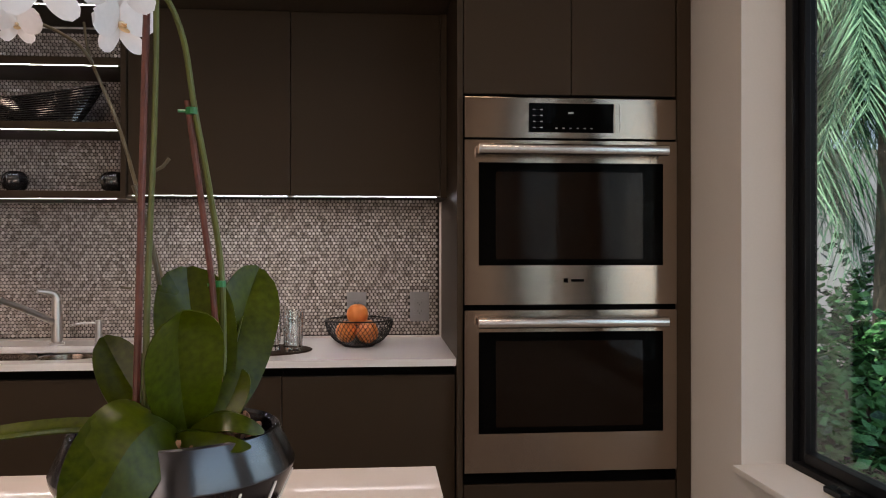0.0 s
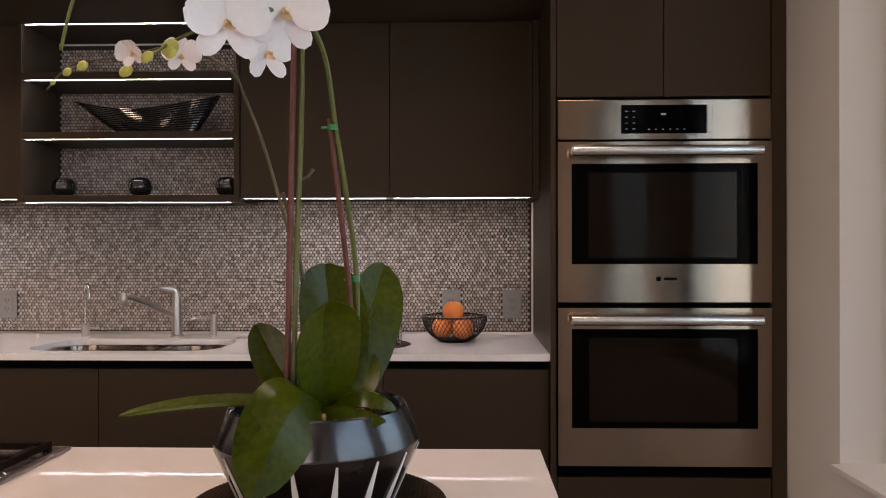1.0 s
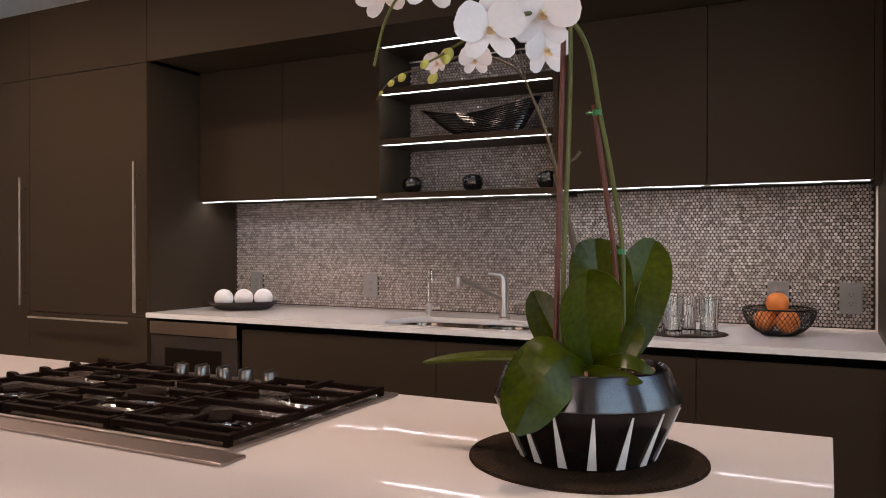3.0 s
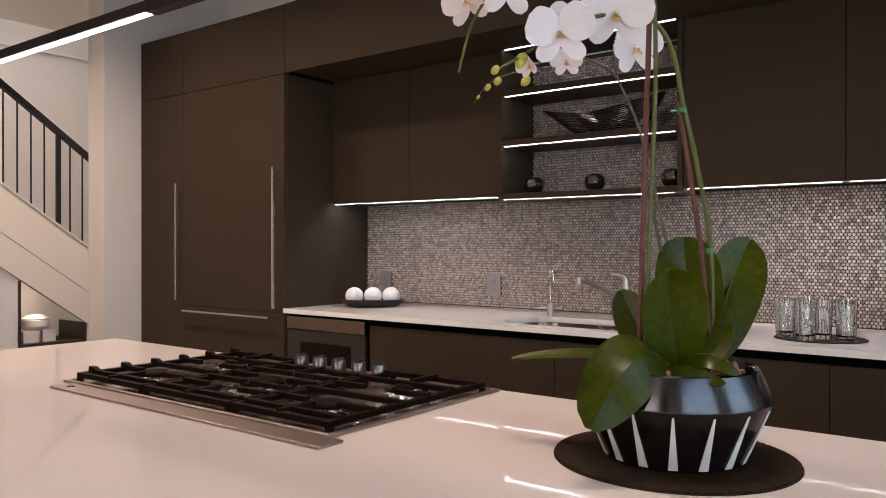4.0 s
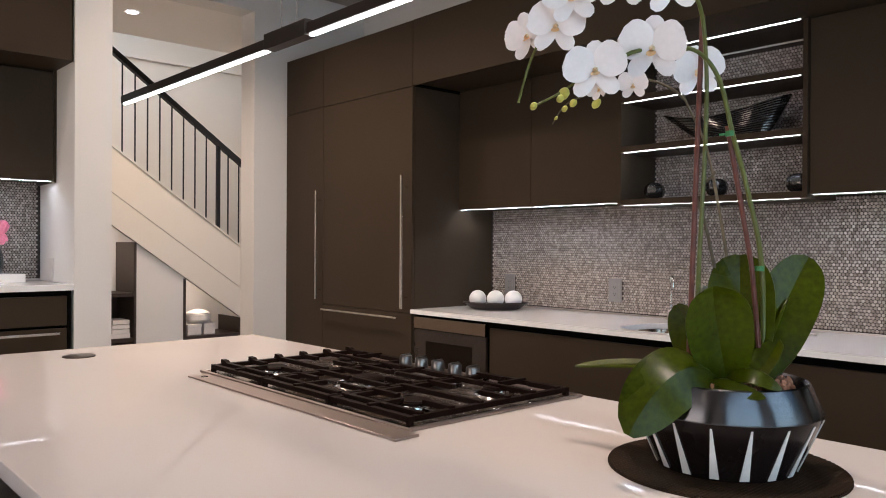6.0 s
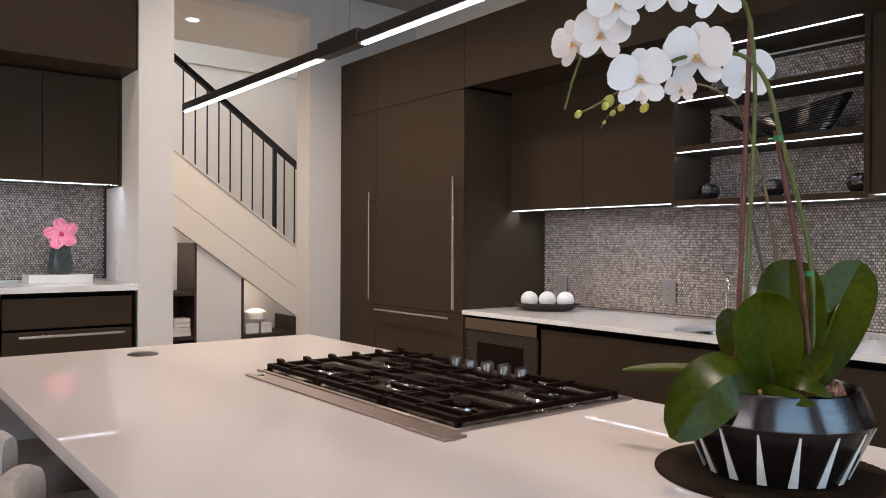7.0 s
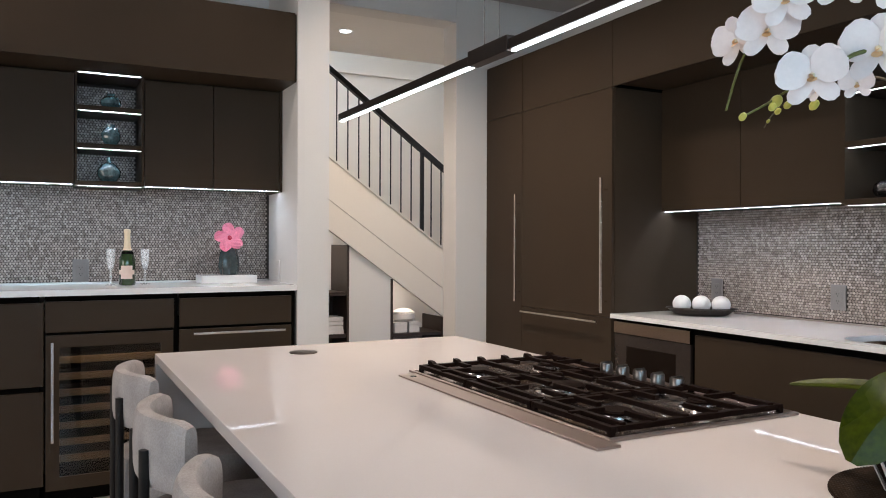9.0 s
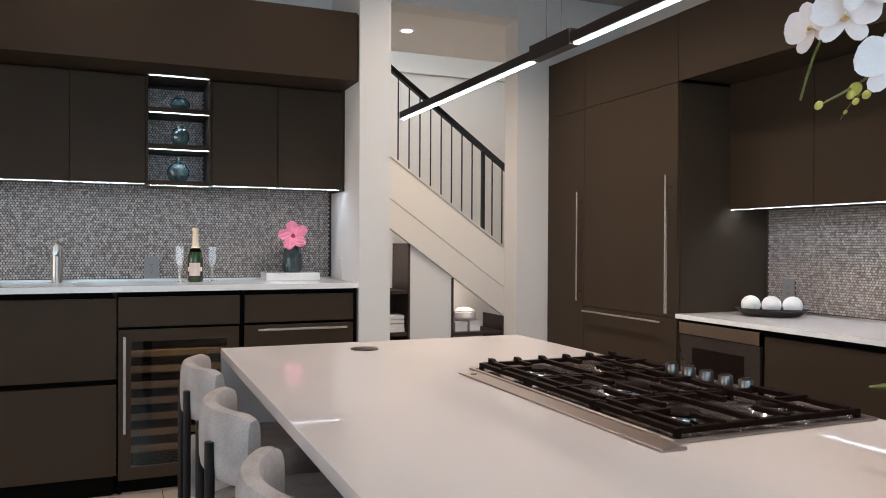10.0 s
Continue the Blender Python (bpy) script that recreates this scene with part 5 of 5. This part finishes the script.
V1 = (0.45, -0.88, 0.05)
for at, to, size, spin, op in (
        ((0.167, 0.800, 1.517), (0.52, -0.84, 0.05), 0.98, 4, 1.0), ((0.212, 0.872, 1.552), (0.40, -0.90, -0.12), 1.06, -6, 1.0),
        ((0.115, 1.160, 1.580), (0.80, -0.60, -0.10), 1.05, 10, 0.95), ((-0.015, 1.160, 1.577), (0.45, -0.85, -0.15), 0.66, 0, 0.75),
        ((-0.085, 1.150, 1.580), (0.05, -0.75, -0.30), 0.58, 14, 0.35), ((0.062, 0.840, 1.608), (0.55, -0.82, -0.05), 0.98, -4, 1.0),
        ((-0.052, 0.905, 1.628), (0.15, -0.98, -0.05), 0.95, 12, 0.95), ((0.100, 0.830, 1.642), (0.55, -0.8, 0.0), 0.95, 8, 1.0),
        ((0.170, 0.862, 1.655), (0.35, -0.92, 0.0), 0.95, -8, 1.0), ((0.222, 0.902, 1.645), (0.6, -0.8, 0.05), 0.95, 5, 1.0)):
    blossom(at, to, size, spin, op)
for (x, y, z), r, stretch in (((0.105, 0.806, 1.494), 0.0095, 1.35), ((0.111, 0.733, 1.466), 0.0058, 1.4), ((0.112, 0.79, 1.484), 0.0062, 1.3), ((-0.100, 1.160, 1.553), 0.0095, 1.5), ((-0.185, 1.195, 1.570), 0.0085, 1.4), ((-0.212, 1.20, 1.562), 0.0068, 1.5), ((-0.235, 1.20, 1.545), 0.004, 1.6)):
    bm = bmesh.new()
    bmesh.ops.create_uvsphere(bm, u_segments=14, v_segments=9, radius=0.85 * r, matrix=Matrix.Translation((x, y, z)) @ pose(0, 0, 0, 30, 50, 20) @ Matrix.Diagonal((1, 1, stretch, 1)))
    part("bud", bm, BUD, orchid, "pale green closed bud", True)

# ---- counter stools ----
FABRIC = material("pale_grey_boucle", (0.37, 0.335, 0.315), 0.92, vary=0.30, scale=16, fine=260, bump=0.5)
stool = thing("counter_stool", "pale grey upholstered counter stool with curved back and black legs", "stool", (0, 0, 0), "stools along the island")


def rounded_pad(sections):
    bm = bmesh.new()
    rows = [[bm.verts.new(v) for v in s] for s in sections]
    for a, b in zip(rows, rows[1:]):
        for k in range(len(a)):
            bm.faces.new((a[k], a[(k + 1) % len(a)], b[(k + 1) % len(b)], b[k]))
    bm.faces.new(rows[0]), bm.faces.new(rows[-1])
    return bm


secs = []
NS = 26
for i in range(NS + 1):
    t = i / NS
    a = radians(-41 + 82 * t)
    end = min(1, 4.5 * min(t, 1 - t) + 0.72) ** 0.5
    h, th = 0.165 * end, 0.050 * end
    cx, cy, cz = 0.305 * math.sin(a), 0.405 - 0.305 * math.cos(a), 0.820
    n = Vector((math.sin(a), -math.cos(a), 0))
    secs.append([Vector((cx, cy, cz)) + n * (th / 2 * math.copysign(abs(math.cos(q)) ** 0.55, math.cos(q))) + Vector((0, 0, h / 2 * math.copysign(abs(math.sin(q)) ** 0.55, math.sin(q)))) for q in (2 * math.pi * k / 16 for k in range(16))])
part("backrest", rounded_pad(secs), FABRIC, stool, "", True)
seat = bmesh.new()
loops = []
for s, z in ((0.80, 0.486), (0.95, 0.494), (1.0, 0.530), (1.0, 0.615), (0.97, 0.640), (0.85, 0.652), (0.4, 0.656)):
    loops.append([Vector((x * s, 0.305 + (y - 0.305) * s, z)) for x, y in rounded(0, 0.305, 0.37, 0.43, 0.15, 8)])
part("seat", rounded_pad(loops), FABRIC, stool, "", True)
for x, y, top in ((-0.11, 0.088, 0.83), (0.11, 0.088, 0.83), (-0.13, 0.46, 0.49), (0.13, 0.46, 0.49)):
    part("leg", tube([(x * 1.03, y, 0), (x, y, top)], 0.012, 12), BLACK_IRON, stool, "black metal leg", True)
part("footrest", tube([(-0.133, 0.46, 0.22), (0.133, 0.46, 0.22)], 0.009, 10), BLACK_IRON, stool)
for i, x in enumerate((-1.735, -1.087, -0.44)):
    if i == 0:
        stool.matrix_basis = pose(x, 0, 0)
    else:
        copy_thing(stool, pose(x, 0, 0))

# ---- garden outside the window ----
GRASS = material("dark_garden_soil", (0.05, 0.045, 0.03), 0.95, vary=0.5, scale=4, fine=30, bump=0.5)
structure("ground", box(1.9, 60, -40, 80, -0.5, -0.2), GRASS, "planted garden soil outside")
# leaf greens run from shaded to sunlit tones, mixed at random per leaf
FROND = material("palm_frond_sun_shade_green", (0.015, 0.09, 0.045), 0.22, vary=0.2, scale=3, per_island=0.6, second=(0.34, 0.66, 0.40))
HEDGE = material("hedge_leaf_sun_shade_green", (0.008, 0.05, 0.018), 0.25, vary=0.2, scale=3, per_island=0.6, second=(0.16, 0.48, 0.17))
TRUNK = material("grey_brown_trunk", (0.13, 0.11, 0.085), 0.9, vary=0.35, scale=6, fine=40, bump=0.6)
rng = random.Random(11)


def palm(x, y, height, fronds, reach):
    ob = thing("areca_palm", "clumping palm with arching feathery green fronds", "palm", (x, y, -0.2), "palms outside the window")
    part("trunk", tube([(x, y, -0.25), (x + 0.1, y + 0.05, height * 0.5), (x + 0.05, y - 0.05, height)], (0.07, 0.045), 10, None, 4), TRUNK, ob)
    for k in range(fronds):
        a = 2 * math.pi * k / fronds + rng.uniform(-0.3, 0.3)
        out = Vector((math.cos(a), math.sin(a), 0))
        side = Vector((-math.sin(a), math.cos(a), 0))
        L = reach * rng.uniform(0.75, 1.15)
        rise = rng.uniform(0.15, 0.75) * L
        bm = bmesh.new()
        pts = []
        z0 = height * rng.uniform(0.62, 1.0)
        for i in range(15):
            t = i / 14
            pts.append(Vector((x + 0.05, y, z0)) + out * (L * t * (1 - 0.18 * t)) + Vector((0, 0, rise * t - (rise + 0.75 * L) * t * t)))
        tube(pts, (0.008, 0.003), 4, bm)
        for i in range(1, 14):
            for f in (0.0, 0.25, 0.5, 0.75):
                p = pts[i].lerp(pts[min(i + 1, 14)], f)
                d = (pts[min(i + 1, 14)] - pts[i - 1]).normalized()
                ln = 0.36 * math.sin(math.pi * (0.12 + 0.8 * i / 14)) * rng.uniform(0.8, 1.15)
                for s in (-1, 1):
                    tipv = p + d * ln * 0.55 + side * s * ln * 0.7 + Vector((0, 0, -ln * rng.uniform(0.45, 1.5)))
                    wv = d * 0.0055
                    midv = p.lerp(tipv, 0.5) + Vector((0, 0, 0.05 * ln))
                    bm.faces.new([bm.verts.new(v) for v in (p - wv, midv - wv * 1.1, tipv, midv + wv * 1.1, p + wv)])
        part("frond", bm, FROND, ob)
    return ob


for x, y, h, n, r in ((3.25, 4.2, 3.5, 40, 1.0), (3.75, 4.9, 3.6, 30, 1.1), (2.9, 5.2, 3.0, 18, 1.2)):
    palm(x, y, h, n, r)


def shrub(x, y, r, h, count):
    ob = thing("garden_shrub", "dense leafy green garden shrub", "shrub", (x, y, -0.2), "shrubs outside the window")
    bm = bmesh.new()
    for k in range(5):
        a = 1.26 * k
        tube([(x, y, -0.25), (x + 0.4 * r * math.cos(a), y + 0.4 * r * math.sin(a), h * 0.55)], (0.02, 0.008), 5, bm)
    part("branches", bm, TRUNK, ob)
    bm = bmesh.new()
    for _ in range(count):
        a, b = rng.uniform(0, 6.283), rng.uniform(-1, 1)
        q = rng.random() ** 0.4 * (1 + 0.25 * math.sin(3 * a + x) * math.cos(4 * b))
        c = Vector((x + r * q * math.cos(a) * math.sqrt(1 - b * b), y + r * q * math.sin(a) * math.sqrt(1 - b * b), -0.2 + h * 0.5 + h * 0.5 * q * b))
        m = pose(*c, rng.uniform(-50, 50), rng.uniform(-50, 50), rng.uniform(0, 360))
        s = rng.uniform(0.025, 0.05)
        bm.faces.new([bm.verts.new(m @ Vector(v)) for v in ((0, -s, 0), (s * 0.6, 0, 0.004), (0, s * 1.2, 0), (-s * 0.6, 0, 0.004))])
    tagged(part("foliage", bm, HEDGE, ob, "many small glossy leaves"), kind="stuff")


for x, y, r, h, n in ((2.95, 3.75, 0.40, 1.15, 2600), (3.55, 4.75, 0.60, 1.5, 3200), (2.55, 4.6, 0.4, 1.0, 1400)):
    shrub(x, y, r, h, n)
# added backdrop; its sunlit face makes the bright gaps between the leaves
structure("pale_backdrop_wall", box(2.2, 14, 9.0, 9.2, -0.4, 2.5), WALL, "pale wall added behind the plants for bright gaps")

# ---- floor tiles and wall tiles ----
ft = None
for i in range(9):
    for j in range(11):
        x, y = -3.30 + 0.60 * i, -2.6 + 0.60 * j
        if ft is None:
            ft = mesh_of("floor_tile", box(-0.298, 0.298, -0.298, 0.298, -0.0035, 0.0, 0.001), FLOOR)
        ob = new("floor_tile", ft)
        ob.location = (x, y, 0)
        ob.parent = FLOOR_OB


def penny(m):
    """One round mosaic tile facing +z of the pose m, as points and faces."""
    pts, n = [], 8
    for r, z in ((0.0074, 0.0), (0.0072, 0.0016), (0.0058, 0.0024)):
        pts += [m @ Vector((r * math.cos(2 * math.pi * (k + 0.5) / n), r * math.sin(2 * math.pi * (k + 0.5) / n), z)) for k in range(n)]
    return pts


PENNY_FACES = [(a * 8 + k, a * 8 + (k + 1) % 8, (a + 1) * 8 + (k + 1) % 8, (a + 1) * 8 + k) for a in (0, 1) for k in range(8)] + [tuple(range(16, 24))]
PITCH = 0.0160
single = bpy.data.meshes.new("tile")
single.from_pydata([tuple(v) for v in penny(Matrix())], [], PENNY_FACES)
single.materials.append(TILE)
rng = random.Random(3)


def tiled(parent, spots, frame_pose, near):
    """Mosaic on a wall: the pieces within near are parts, the rest one joined run."""
    pts, faces, made = [], [], 0
    for u, v in spots:
        m = frame_pose @ pose(u, v, 0, rng.uniform(-5, 5), rng.uniform(-5, 5), 0)
        if made < 300 and near(u, v):
            ob = new("tile", single)
            ob.matrix_basis, ob.parent, made = m, parent, made + 1
        else:
            base = len(pts)
            pts += [tuple(p) for p in penny(m)]
            faces += [tuple(base + i for i in f) for f in PENNY_FACES]
    me = bpy.data.meshes.new("tile_run")
    me.from_pydata(pts, [], faces)
    me.materials.append(TILE_R)
    run = new("tile_run", me)
    run.parent = parent
    tagged(run, "", "", "", "stuff")


def hex_spots(u0, u1, v0, v1, skip=()):
    out, j, v = [], 0, v0 + PITCH / 2
    while v < v1 - PITCH * 0.4:
        u = u0 + PITCH * (0.5 if j % 2 else 1.0)
        while u < u1 - PITCH * 0.4:
            if not any(a < u < b and c < v < d for a, b, c, d in skip):
                out.append((u, v))
            u += PITCH
        v += PITCH * 0.866
        j += 1
    return out


GROUT_Y = 3.4365
back = structure("backsplash", box(-2.611, 0.726, GROUT_Y, 3.4545, 0.9005, 2.205), GROUT, "pearly grey penny-round mosaic backsplash over the sink counter")
outs = [(x - 0.041, x + 0.041, 0.970, 1.096) for x in (-1.656, 0.631, 0.36, -2.44)]
spots = hex_spots(-2.600, 0.716, 0.912, 1.50, outs) + hex_spots(-1.418, -0.531, 1.506, 2.196)
order = sorted(spots, key=lambda s: abs(s[0] - 0.45) + abs(s[1] - 1.2))
tiled(back, order, Matrix.Translation((0, GROUT_Y, 0)) @ pose(0, 0, 0, 90, 0, 0), lambda u, v: True)
part("edge_trim", box(-2.611, 0.726, GROUT_Y - 0.006, GROUT_Y - 0.0003, 0.9005, 0.909), NICKEL, back)
part("edge_trim", box(0.718, 0.726, GROUT_Y - 0.006, GROUT_Y - 0.0003, 0.910, 1.50), NICKEL, back)
bback = structure("backsplash_bar", box(-3.9845, -3.972, -2.59, 1.144, BZ + 0.0005, 2.205), GROUT, "pearly grey penny-round mosaic backsplash over the bar")
spots = hex_spots(-1.30, 1.135, BZ + 0.012, 1.615, [(0.024, 0.106, 1.074, 1.200)]) + hex_spots(0.037, 0.358, 1.632, 2.2)
order = sorted(spots, key=lambda s: abs(s[0] - 0.7) + abs(s[1] - 1.3))
tiled(bback, order, facing((-3.972, 0, 0), (1, 0, 0)), lambda u, v: True)
part("edge_trim", box(-3.9715, -3.966, -1.3, 1.143, BZ + 0.0005, BZ + 0.010), NICKEL, bback)
